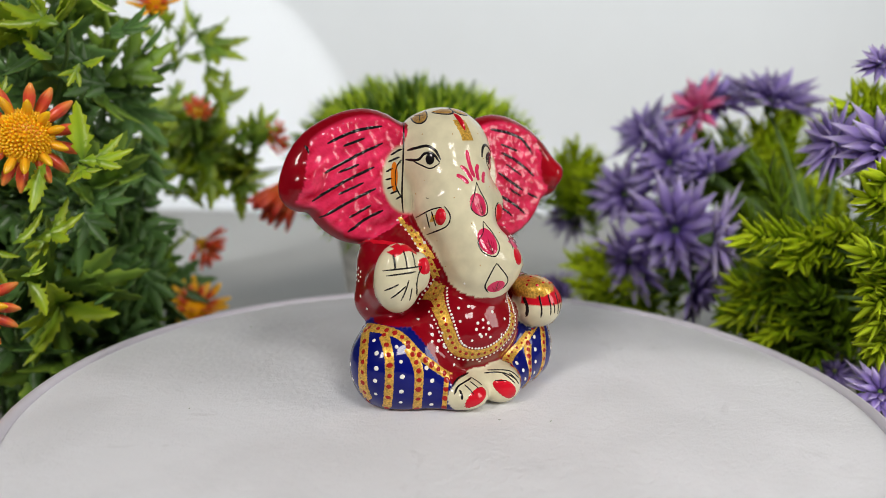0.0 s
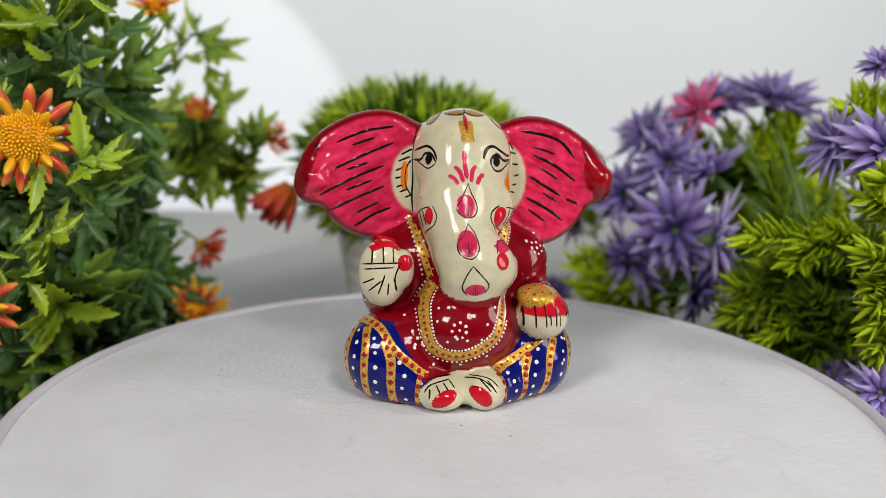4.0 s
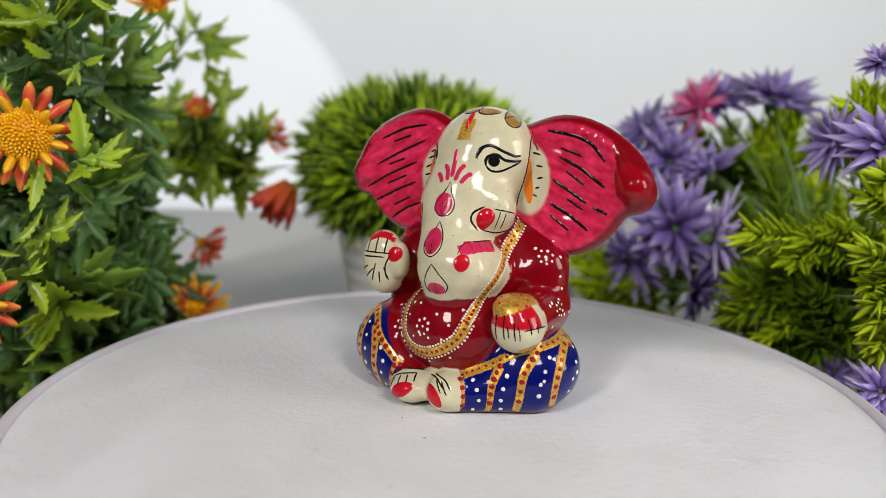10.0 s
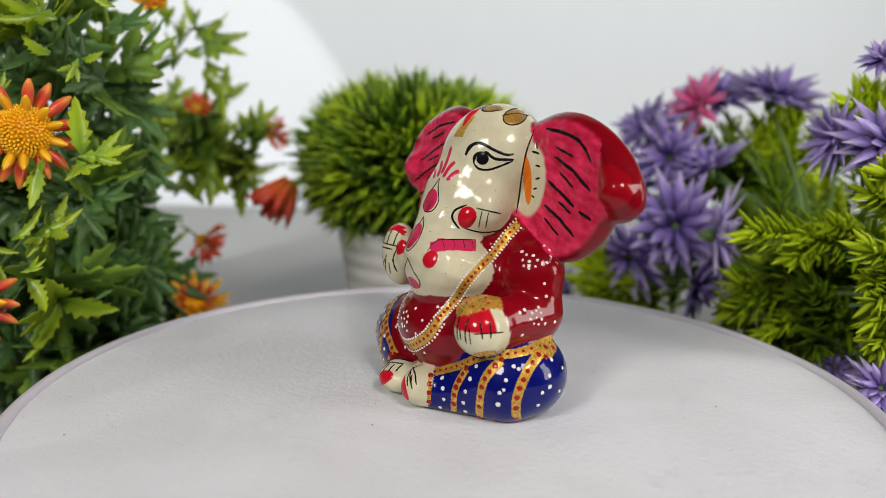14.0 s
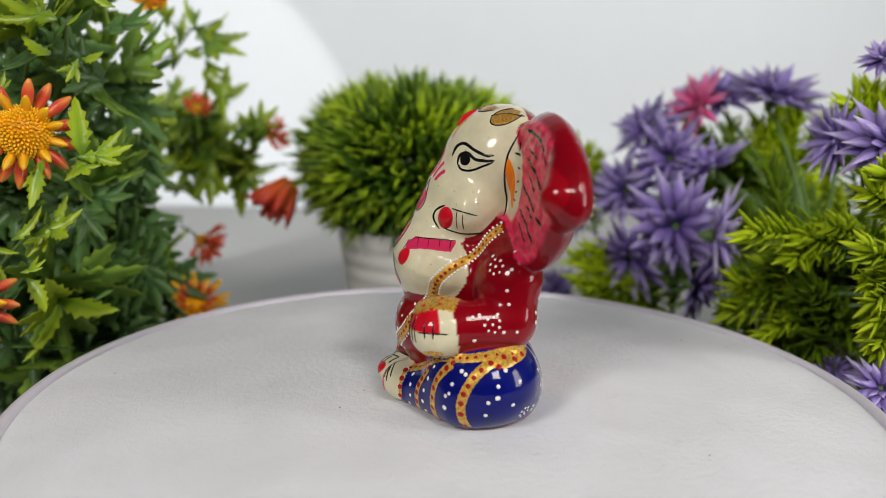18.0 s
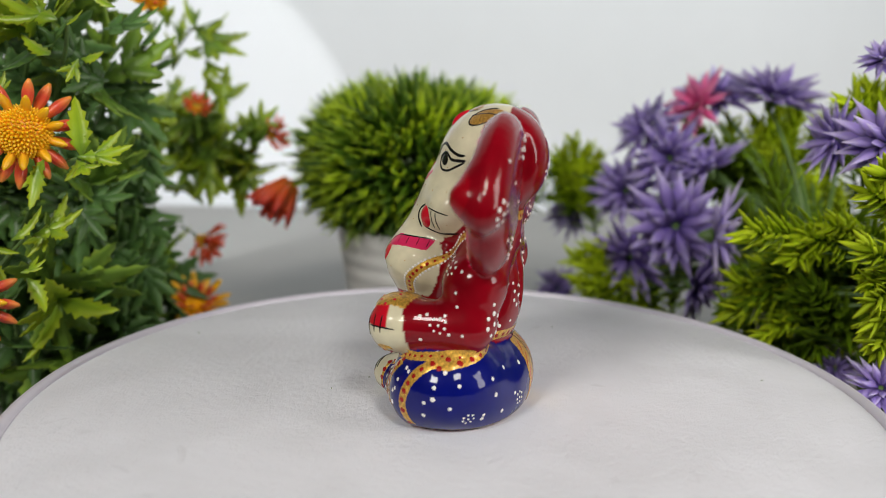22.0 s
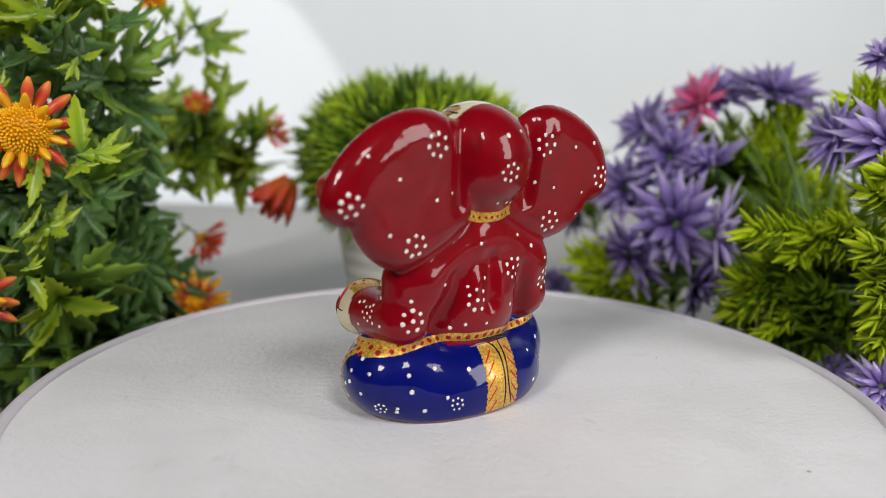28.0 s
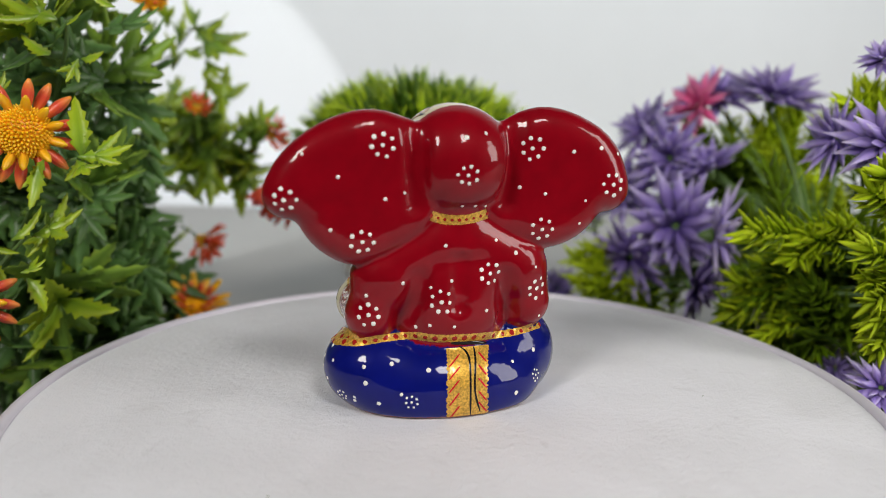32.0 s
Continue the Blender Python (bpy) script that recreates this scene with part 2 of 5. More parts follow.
def stem_tube(points, r0, r1, sides=6):
    """A tapered stem through the points."""
    bm = bmesh.new()
    rings = []
    n = len(points)
    for i, p in enumerate(points):
        d = (points[min(i + 1, n - 1)] - points[max(i - 1, 0)]).normalized()
        m, r = turned(d), r0 + (r1 - r0) * i / (n - 1)
        rings.append([bm.verts.new(p + m @ Vector((r * math.cos(a), r * math.sin(a), 0))) for a in (2 * math.pi * k / sides for k in range(sides))])
    for a, b in zip(rings, rings[1:]):
        for k in range(sides):
            bm.faces.new((a[k], a[(k + 1) % sides], b[(k + 1) % sides], b[k]))
    bm.faces.new(rings[-1])
    bm.faces.new(rings[0][::-1])
    return bm


def bow(a, b, lift, n=9):
    """Points of a curve from a to b that first rises by lift."""
    mid = a.lerp(b, 0.45) + Vector((0, 0, lift))
    return [(a.lerp(mid, s)).lerp(mid.lerp(b, s), s) for s in (i / (n - 1) for i in range(n))]


# ---- structure ----
tagged(part("table", box(-1.2, 1.2, -0.17, WALL, TABLE - 0.03, TABLE), TABLE_TOP, smooth=False), "plain light grey table board under the plants", "table", kind="structure")
tagged(part("wall_back", box(-1.8, 1.8, WALL, WALL + 0.05, TABLE - 0.5, 1.9), PAINTED_WALL, smooth=False), "matt white backdrop wall with a pool of light", "wall", kind="structure")
cove = bmesh.new()
FRONT = WALL - 0.008
BEND = [radians(5 * k) for k in range(19)]
sweep = [(FRONT, 0.9), (FRONT, 0.35)] + [(FRONT - 0.1 * (1 - math.cos(a)), TABLE + 0.003 + 0.1 * (1 - math.sin(a))) for a in BEND]
sweep += [(FRONT + 0.002 - 0.102 * (1 - math.cos(a)), TABLE + 0.001 + 0.102 * (1 - math.sin(a))) for a in BEND[::-1]] + [(FRONT + 0.002, 0.35), (FRONT + 0.002, 0.9)]
rows = [[cove.verts.new((x, y, z)) for x in (-1.15, 1.15)] for y, z in sweep]
for a, b in zip(rows, rows[1:] + rows[:1]):
    cove.faces.new((a[0], b[0], b[1], a[1]))
tagged(part("backdrop", cove, PAINTED_WALL), "matt white backdrop sheet curved at its foot", "backdrop", kind="structure")
tagged(part("wall_front", box(-1.8, 1.8, -2.05, -2.0, TABLE - 0.5, 1.9), ROOM_PAINT, smooth=False), "plain dark grey wall", "wall", kind="structure")
tagged(part("wall_left", box(-1.85, -1.8, -2.05, WALL + 0.05, TABLE - 0.5, 1.9), ROOM_PAINT, smooth=False), "plain dark grey wall", "wall", kind="structure")
tagged(part("wall_right", box(1.8, 1.85, -2.05, WALL + 0.05, TABLE - 0.5, 1.9), ROOM_PAINT, smooth=False), "plain dark grey wall", "wall", kind="structure")
tagged(part("ceiling", box(-1.85, 1.85, -2.05, WALL + 0.05, 1.9, 1.95), ROOM_PAINT, smooth=False), "plain dark grey ceiling", "ceiling", kind="structure")
tagged(part("floor", box(-1.85, 1.85, -2.05, WALL + 0.05, TABLE - 0.55, TABLE - 0.5), ROOM_PAINT, smooth=False), "plain dark floor", "floor", kind="structure")

# ---- turntable ----
turntable = tagged(new("turntable"), "round motorised turntable with white felt top and lilac rim", "turntable")
R = 0.125
part("base", lathe([(0.085, TABLE), (0.1, TABLE), (0.1, TABLE + 0.03), (0.085, TABLE + 0.03)]), RIM_PLASTIC, turntable, "pale plastic foot")
part("platter", lathe([(0.02, TABLE + 0.031), (R - 0.006, TABLE + 0.031), (R - 0.002, TABLE + 0.034), (R - 0.0012, FELT - 0.004), (R - 0.004, FELT - 0.0008), (0.02, FELT - 0.0008)]), RIM_PLASTIC, turntable)
rim_profile = [(R - 0.002 + 0.002 * math.cos(a), FELT - 0.0004 + 0.0018 * math.sin(a)) for a in (radians(d) for d in range(-180, 181, 24))]
part("rim", lathe(rim_profile, 192, False), RIM_PLASTIC, turntable, "pale lilac rounded plastic rim")
part("felt_top", lathe([(0.001, FELT - 0.0007), (R - 0.0038, FELT - 0.0007), (R - 0.0035, FELT - 0.0003), (R - 0.0043, FELT), (0.001, FELT)], 192), FELT_CLOTH, turntable, "white felt with faint stains")
SPECKS = [(-0.0244, 0.0968, 0.0011, 0.5), (-0.0024, -0.0262, 0.0006, 1.0), (0.0089, -0.0349, 0.0008, 2.0), (-0.0349, -0.1004, 0.0006, 0.3), (0.06, 0.05, 0.0005, 1.4), (-0.07, 0.03, 0.0006, 2.4)]
specks = bmesh.new()
for x, y, length, turn in SPECKS:
    bmesh.ops.create_cone(specks, cap_ends=True, segments=6, radius1=0.00016, radius2=0.00006, depth=length, matrix=Matrix.Translation((x, y, FELT + 0.0001)) @ Matrix.Rotation(turn, 4, "Z") @ Matrix.Rotation(radians(90), 4, "X"))
tagged(part("lint", specks, STEM_PLASTIC, turntable, "dark specks of lint on the felt"), kind="stuff")

# ---- the figurine ----
# local millimetres: x to the figure's left hand, -y to its front, z up


def ellipsoid(p, c, r):
    q = [(p[i] - c[i]) / r[i] for i in range(3)]
    k0 = np.sqrt(q[0] ** 2 + q[1] ** 2 + q[2] ** 2) + 1e-6
    k1 = np.sqrt((q[0] / r[0]) ** 2 + (q[1] / r[1]) ** 2 + (q[2] / r[2]) ** 2) + 1e-6
    return k0 * (k0 - 1) / k1


def capsule(p, a, b, ra, rb):
    ba = [b[i] - a[i] for i in range(3)]
    pa = [p[i] - a[i] for i in range(3)]
    h = np.clip((pa[0] * ba[0] + pa[1] * ba[1] + pa[2] * ba[2]) / sum(x * x for x in ba), 0, 1)
    return np.sqrt(sum((pa[i] - ba[i] * h) ** 2 for i in range(3))) - (ra + (rb - ra) * h)


def polygon(x, z, pts):
    d = np.full(x.shape, 1e9, dtype=np.float32)
    inside = np.zeros(x.shape, dtype=bool)
    for (ax, az), (bx, bz) in zip(pts, pts[1:] + pts[:1]):
        ex, ez = bx - ax, bz - az
        h = np.clip(((x - ax) * ex + (z - az) * ez) / (ex * ex + ez * ez), 0, 1)
        d = np.minimum(d, (x - ax - ex * h) ** 2 + (z - az - ez * h) ** 2)
        cross = ((az > z) != (bz > z)) & (x < ex * (z - az) / (ez if ez else 1e-9) + ax)
        inside ^= cross
    return np.sqrt(d) * np.where(inside, -1, 1)


def blend(a, b, k):
    h = np.maximum(k - np.abs(a - b), 0) / k
    return np.minimum(a, b) - h * h * k * 0.25


def carve(a, b, k):
    h = np.maximum(k - np.abs(a - b), 0) / k
    return np.maximum(a, b) + h * h * k * 0.25


def rounded(pts):
    """Cuts the corners of a closed outline, twice."""
    for _ in range(2):
        pts = [tuple(a[i] * q + b[i] * (1 - q) for i in (0, 1)) for a, b in zip(pts, pts[1:] + pts[:1]) for q in (0.75, 0.25)]
    return pts


# outline in x and z; then how the ear leans forward or back, where its middle lies, and half its thickness
EAR_LEFT = rounded([(7.7, 72.0), (15.6, 76.3), (25.0, 78.8), (35.2, 76.0), (44.6, 69.3), (49.6, 60.7), (48.2, 57.0), (41.8, 55.7), (38.2, 49.1), (33.2, 45.0), (27.9, 43.0), (17.8, 46.3), (7.3, 53.7)])
EAR_RIGHT = rounded([(-4.2, 71.5), (-11.7, 75.5), (-20.4, 80.0), (-30.4, 78.7), (-41.9, 72.3), (-47.1, 60.6), (-45.3, 56.5), (-39.6, 56.1), (-35.4, 50.0), (-29.0, 46.2), (-22.3, 46.1), (-12.8, 48.4), (-2.3, 53.6)])
EAR_SET = {1: (0.034, 17.1, 0.9), -1: (0.051, 15.1, 0.7)}


def ear_middle(x, z, side):
    lean, middle, _ = EAR_SET[side]
    return middle + lean * (side * (x - 2.7) - 20) + 0.08 * (z - 62)


def hollow_end(z, side):
    """How far out the hollow of the ear reaches at the height z."""
    return 42.9 - 0.26 * (z - 60) if side > 0 else 44.4 - 0.3 * (z - 60)


def ear(p, pts, side):
    x, y, z = p
    flat, middle = polygon(x, z, pts), ear_middle(x, z, side)
    d = carve(flat + 1.0, np.abs(y - middle) - EAR_SET[side][2], 9.0) - 4.6
    # the hollow of the ear, inside its rolled edge
    hollow = carve(np.maximum(flat + 2.0, side * x - hollow_end(z, side)), np.abs(y - (middle - 9.5)) - 5.0, 2.0)
    return carve(d, -hollow, 3.0)


# region of paint, form, and its sizes
LEGS = [
    ("blue", ellipsoid, (19.5, 4.6, 8.9), (16.8, 15.5, 13.5)),
    ("blue", ellipsoid, (-17.4, 1.4, 9.2), (16.5, 15.0, 15.9)),
    ("blue", ellipsoid, (1.5, 10.6, 4.5), (27.8, 14.6, 14.3)),
    ("blue", capsule, (24.2, -1.5, 5.7), (8.9, -11.2, 2.9), 8.7, 6.1),
    ("blue", capsule, (-23.9, -1.2, 10.2), (-9.1, -11.1, 2.4), 10.3, 6.2),
    ("foot", ellipsoid, (-6.6, -14.7, 2.8), (6.7, 7.2, 4.5)),
    ("foot", ellipsoid, (5.2, -14.7, 3.6), (6.2, 7.0, 5.8)),
    ("foot", ellipsoid, (-0.7, -12.3, 3.6), (4.2, 5.0, 4.6)),
]
TRUNK = [
    ("red", ellipsoid, (0.7, -2.6, 19.4), (17.0, 14.9, 13.6)),
    ("red", ellipsoid, (0.7, 8.5, 30.3), (18.1, 13.1, 19.6)),
    ("red", capsule, (-16.1, 10.1, 37.1), (18.2, 10.8, 35.1), 10.2, 8.8),
    ("red", capsule, (22.1, 11.6, 36.6), (22.5, 10.9, 27.0), 7.4, 6.9),
    ("red", capsule, (23.9, 10.3, 25.3), (23.7, -2.7, 25.1), 6.9, 6.8),
    ("red", capsule, (-19.5, 10.3, 36.9), (-21.3, 9.8, 27.0), 8.2, 7.5),
    ("red", capsule, (-20.8, 9.5, 27.0), (-22.0, 1.0, 33.0), 7.2, 7.6),
    ("red", capsule, (5.0, 12.6, 46.5), (20.0, 12.2, 38.6), 8.2, 7.4),
    ("red", capsule, (-4.0, 12.6, 46.5), (-18.0, 12.0, 39.5), 8.2, 7.4),
    ("palm", ellipsoid, (-23.3, -4.9, 36.2), (7.0, 5.6, 9.9)),
    ("palm", ellipsoid, (-17.2, -6.2, 37.6), (2.9, 3.6, 5.6)),
    ("hand", ellipsoid, (23.5, -9.0, 24.2), (7.4, 7.7, 7.4)),
    ("gold", ellipsoid, (21.9, -8.1, 29.0), (6.0, 7.2, 3.9)),
]
HEAD = [
    ("head", ellipsoid, (1.9, 12.2, 68.6), (14.8, 12.5, 14.6)),
    ("head", capsule, (0.2, 7.9, 66.8), (2.2, 5.0, 55.9), 11.2, 10.1),
    ("head", capsule, (-1.1, 1.3, 55.6), (0.8, -9.5, 38.4), 10.6, 8.1),
    ("head", capsule, (3.0, -8.6, 38.3), (2.6, -9.2, 36.3), 8.5, 6.0),
    ("head", capsule, (8.2, -9.9, 38.4), (9.5, -4.0, 37.0), 5.9, 6.2),
    ("head", capsule, (-5.5, 1.0, 54.1), (10.9, 1.8, 54.3), 5.5, 4.8),
    ("head", ellipsoid, (2.8, -8.4, 31.0), (3.6, 3.2, 2.6)),
    ("cap", ellipsoid, (0.8, 16.1, 68.2), (15.2, 11.5, 14.0)),
    ("cap", capsule, (0.8, 12.8, 54.9), (0.8, 10.8, 47.0), 7.9, 10.0),
    ("rim", capsule, (40.5, 17.0, 70.5), (46.2, 14.8, 62.0), 1.8, 4.7),
    ("rim", capsule, (-35.0, 17.5, 70.5), (-43.0, 14.4, 61.7), 2.6, 4.7),
    ("ear", ear, EAR_LEFT, 1),
    ("ear", ear, EAR_RIGHT, -1),
]
FORMS = LEGS + TRUNK + HEAD
SOFT = {"blue": 3.0, "foot": 2.0, "red": 2.4, "palm": 1.2, "hand": 1.5, "gold": 1.2, "head": 6.0, "cap": 2.5, "rim": 5.0, "ear": 1.4}
# creases: the spine, where the arms leave the back, and between the cap and the ears
CREASES = [((1, 22.0, 41), (1, 21.6, 29), 1.6), ((-12.5, 20.9, 36), (-14.5, 16.6, 25), 2.3), ((12, 20.9, 36), (15.5, 17.0, 25), 2.3),
           ((14.0, 23.7, 80), (13.2, 22.9, 57), 1.8), ((-13.2, 21.6, 80), (-12.2, 20.8, 57), 1.8)]
FLOOR_MM = FELT * 1000


def figure(p):
    d = None
    for region, form, *measures in FORMS:
        f = form(p, *measures)
        d = f if d is None else blend(d, f, SOFT[region])
    for a, b, r in CREASES:
        d = carve(d, -capsule(p, a, b, r, r), 3.5)
    return carve(d, FLOOR_MM - p[2], 1.5)


def skin(step):
    """The zero surface of figure() as vertices and quads: one vertex in each cell that the surface crosses."""
    lo, hi = (-56.0, -27.0, -4.5), (60.0, 33.0, 88.0)
    n = [int((hi[i] - lo[i]) / step) + 1 for i in range(3)]
    axes = [np.float32(lo[i]) + np.float32(step) * np.arange(n[i], dtype=np.float32) for i in range(3)]
    d = figure(np.meshgrid(*axes, indexing="ij", sparse=False))
    s = d < 0
    m = [k - 1 for k in n]
    corner = {}
    count = np.zeros(m, dtype=np.int8)
    for i in (0, 1):
        for j in (0, 1):
            for k in (0, 1):
                count += s[i:i + m[0], j:j + m[1], k:k + m[2]]
    cells = np.argwhere((count > 0) & (count < 8))
    index = np.full(m, -1, dtype=np.int64)
    index[cells[:, 0], cells[:, 1], cells[:, 2]] = np.arange(len(cells))
    for i in (0, 1):
        for j in (0, 1):
            for k in (0, 1):
                corner[i, j, k] = d[cells[:, 0] + i, cells[:, 1] + j, cells[:, 2] + k]
    total, hits = np.zeros((len(cells), 3)), np.zeros(len(cells))
    for a in corner:
        for axis in range(3):
            if a[axis] == 0:
                b = tuple(1 if q == axis else a[q] for q in range(3))
                da, db = corner[a], corner[b]
                cut = (da < 0) != (db < 0)
                t = np.where(cut, da / np.where(cut, da - db, 1), 0)
                at = np.array(a, dtype=float)[None, :].repeat(len(cells), 0)
                at[:, axis] = t
                total += at * cut[:, None]
                hits += cut
    verts = (cells + total / hits[:, None]) * step + np.array(lo)
    quads = []
    for axis in range(3):
        u, w = (axis + 1) % 3, (axis + 2) % 3
        first = [slice(None)] * 3
        second = [slice(None)] * 3
        first[axis], second[axis] = slice(0, n[axis] - 1), slice(1, n[axis])
        s0, s1 = s[tuple(first)], s[tuple(second)]
        edge = np.argwhere(s0 != s1)
        edge = edge[(edge[:, u] > 0) & (edge[:, w] > 0) & (edge[:, u] < n[u] - 1) & (edge[:, w] < n[w] - 1)]
        ring = []
        for du, dw in ((0, 0), (-1, 0), (-1, -1), (0, -1)):
            e = edge.copy()
            e[:, u] += du
            e[:, w] += dw
            ring.append(index[e[:, 0], e[:, 1], e[:, 2]])
        q = np.stack(ring, 1)
        flip = ~s0[edge[:, 0], edge[:, 1], edge[:, 2]]
        q[flip] = q[flip][:, ::-1]
        quads.append(q)
    return verts, np.concatenate(quads)


CREAM, CRIMSON, HOT_PINK, BLUE = (0.67, 0.62, 0.43), (0.23, 0.001, 0.007), (0.6, 0.014, 0.06), (0.002, 0.005, 0.14)
GOLD, SCARLET, BLACK, WHITE, ORANGE_PAINT, MAUVE = (0.62, 0.36, 0.06), (0.58, 0.006, 0.02), (0.006, 0.005, 0.006), (0.86, 0.83, 0.78), (0.8, 0.2, 0.01), (0.62, 0.025, 0.1)


def region_paint(v):
    p = [v[:, 0], v[:, 1], v[:, 2]]
    dist = np.stack([form(p, *measures) for _, form, *measures in FORMS])
    which = np.argmin(dist, 0)
    names = np.array([f[0] for f in FORMS])[which]
    colour, ripple = np.zeros((len(v), 4)), np.zeros(len(v))

    def put(mask, c, metal=0.0):
        colour[mask, :3], colour[mask, 3] = c, metal

    x, y, z = p
    put(names == "blue", BLUE)
    put((names == "blue") & (y < 4) & (x < -2) & (z > 22.3 - 1.8 * np.maximum(x + 20.5, 0)), CRIMSON)   # the shirt hangs over the thigh
    put((names == "blue") & (z < FLOOR_MM + 0.9), (0.2, 0.02, 0.02))
    put((names == "red") | (names == "rim"), CRIMSON)
    put((names == "rim") & (x > 0) & (y < 15.5), (0.33, 0.002, 0.009))
    put(names == "foot", CREAM)
    put(names == "palm", CREAM)
    put((names == "palm") & (y > -1.5), CRIMSON)
    put(names == "hand", CREAM)
    put((names == "hand") & (z > 25.3) & (y < -10.0), SCARLET)
    put(names == "gold", GOLD, 0.5)
    head = (names == "head") | (names == "cap")
    put(head, CREAM)
    put(head & (y > 17.5), CRIMSON)
    put((names == "cap") & (z < 56), CRIMSON)
    for pts, side in ((EAR_LEFT, 1), (EAR_RIGHT, -1)):
        mine = ((names == "ear") | ((names == "rim") & (side < 0))) & (side * (x - 2.7) > 0)
        put(mine, CRIMSON)
        out, middle = side * (x - 2.7), ear_middle(x, z, side)
        face = mine & (polygon(x, z, pts) < 1.5) & (y < middle + 1) & (side * x < hollow_end(z, side) + 0.6)
        put(face, HOT_PINK)
        # the pink is brushed on thinly, with pale streaks and darker pools, and leaves a cream patch by the head
        rim = polygon(x, z, pts)
        for i in np.flatnonzero(face):
            q = Vector((0.25 * x[i] - 0.1 * z[i], 0.2 * y[i], 0.45 * z[i] + 0.2 * side * x[i]))
            tone = noise.fractal(q, 0.8, 2.2, 4)
            wet = min(1.0, max(0.0, 0.55 + 0.55 * tone))
            pink = [a + (b - a) * wet for a, b in zip((0.46, 0.003, 0.024), (0.88, 0.042, 0.14))]
            bare = 1 - (((out[i] - (13.5 if side > 0 else 15.0)) / (6.0 if side > 0 else 7.5)) ** 2 + ((z[i] - 62) / 10.0) ** 2)
            bare, edge = min(1.0, max(0.0, 0.5 + bare / 0.22)), min(1.0, max(0.0, (1.5 - rim[i]) / 0.9))
            pink = [a + (b - a) * bare for a, b in zip(pink, CREAM)]
            colour[i, :3] = [a + (b - a) * edge for a, b in zip(CRIMSON, pink)]
            ripple[i] = 0.36 * (1 - bare) * edge * noise.fractal(Vector((x[i], y[i], z[i])) * 0.42, 1.0, 2.0, 2)
    return colour, ripple


verts, quads = skin(0.55)
paint, ripple = region_paint(verts)
verts[:, 1] += ripple     # thick uneven paint in the hollow of the ears

# ---- the painting, laid on as thin raised enamel ----
from mathutils.bvhtree import BVHTree

tree = BVHTree.FromPolygons(verts.tolist(), quads.tolist())
laid_v, laid_f, laid_c = [], [], []
BRONZE = (0.46, 0.25, 0.05)
METAL = {GOLD: 0.35, BRONZE: 0.35}


def touch(view, a, b):
    """Where the painter's ray through (a, b) on the view's plane meets the figure."""
    eye, axis, at = view
    target = (a, at, b) if axis == 1 else (at, a, b)
    way = Vector(target) - Vector(eye)
    hit, normal, _, _ = tree.ray_cast(Vector(eye), way.normalized())
    if not hit or abs(normal.dot(way.normalized())) < 0.16:
        return None
    return hit, normal if normal.dot(way) < 0 else -normal


def patch(view, grid, colour, lift, base=0.0):
    """Lays a grid of points (a, b, height 0 to 1) on the figure; later paint lies over earlier paint."""
    base += 3e-6 * len(laid_v)
    k = len(laid_v)
    rows, cols = len(grid), len(grid[0])
    spots = []
    for row in grid:
        for a, b, rise in row:
            t = touch(view, a, b)
            spots.append(t[0] if t else None)
            laid_v.append(tuple(t[0] + t[1] * (base + lift * rise - 0.05 * (1 - rise))) if t else (0.0, 0.0, 10.0))
            laid_c.append((*colour, METAL.get(colour, 0.0)))
    for i in range(rows - 1):
        for j in range(cols - 1):
            q = (i * cols + j, i * cols + j + 1, (i + 1) * cols + j + 1, (i + 1) * cols + j)
            p = [spots[n] for n in q]
            if all(p) and max((p[m] - p[m - 1]).length for m in range(4)) < 3.0:
                laid_f.append(tuple(n + k for n in q))


def resample(points, gap):
    """Evenly spaced points and directions along a smooth curve through the points."""
    pts = [Vector(p).to_2d() for p in points]
    if len(pts) > 2:
        fine = []
        for i in range(len(pts) - 1):
            p0, p1, p2, p3 = pts[max(i - 1, 0)], pts[i], pts[i + 1], pts[min(i + 2, len(pts) - 1)]
            for s in (k / 8 for k in range(8)):
                fine.append(0.5 * (2 * p1 + (p2 - p0) * s + (2 * p0 - 5 * p1 + 4 * p2 - p3) * s * s + (3 * p1 - p0 - 3 * p2 + p3) * s ** 3))
        pts = fine + [pts[-1]]
    run = [0.0]
    for a, b in zip(pts, pts[1:]):
        run.append(run[-1] + (b - a).length)
    n = max(2, int(run[-1] / gap) + 1)
    out, j = [], 0
    for i in range(n):
        s = run[-1] * i / (n - 1)
        while j < len(run) - 2 and run[j + 1] < s:
            j += 1
        f = (s - run[j]) / max(run[j + 1] - run[j], 1e-6)
        d = (pts[j + 1] - pts[j])
        out.append((pts[j].lerp(pts[j + 1], f), d.normalized() if d.length else Vector((1, 0)), s / run[-1]))
    return out


def stroke(view, colour, width, points, cap=1, lift=0.09, base=0.0):
    """A brush stroke: swells in the middle and thins at its ends."""
    lift = {BLACK: 0.1, SCARLET: 0.1}.get(colour, lift)
    cols = max(5, int(width / 0.6) | 1)
    grid = []
    wob = random.Random(len(laid_v))
    for p, d, s in resample(points, 0.45):
        w = width * (1.0 if not cap or width > 1.6 else min(1.0, 0.35 + 4.0 * min(s, 1 - s) + 0.15)) * wob.uniform(0.93, 1.07)
        n = Vector((-d.y, d.x))
        grid.append([(*(p + n * w * (j / (cols - 1) - 0.5)), 0.0 if j in (0, cols - 1) else 1.0) for j in range(cols)])
    patch(view, grid, colour, lift)


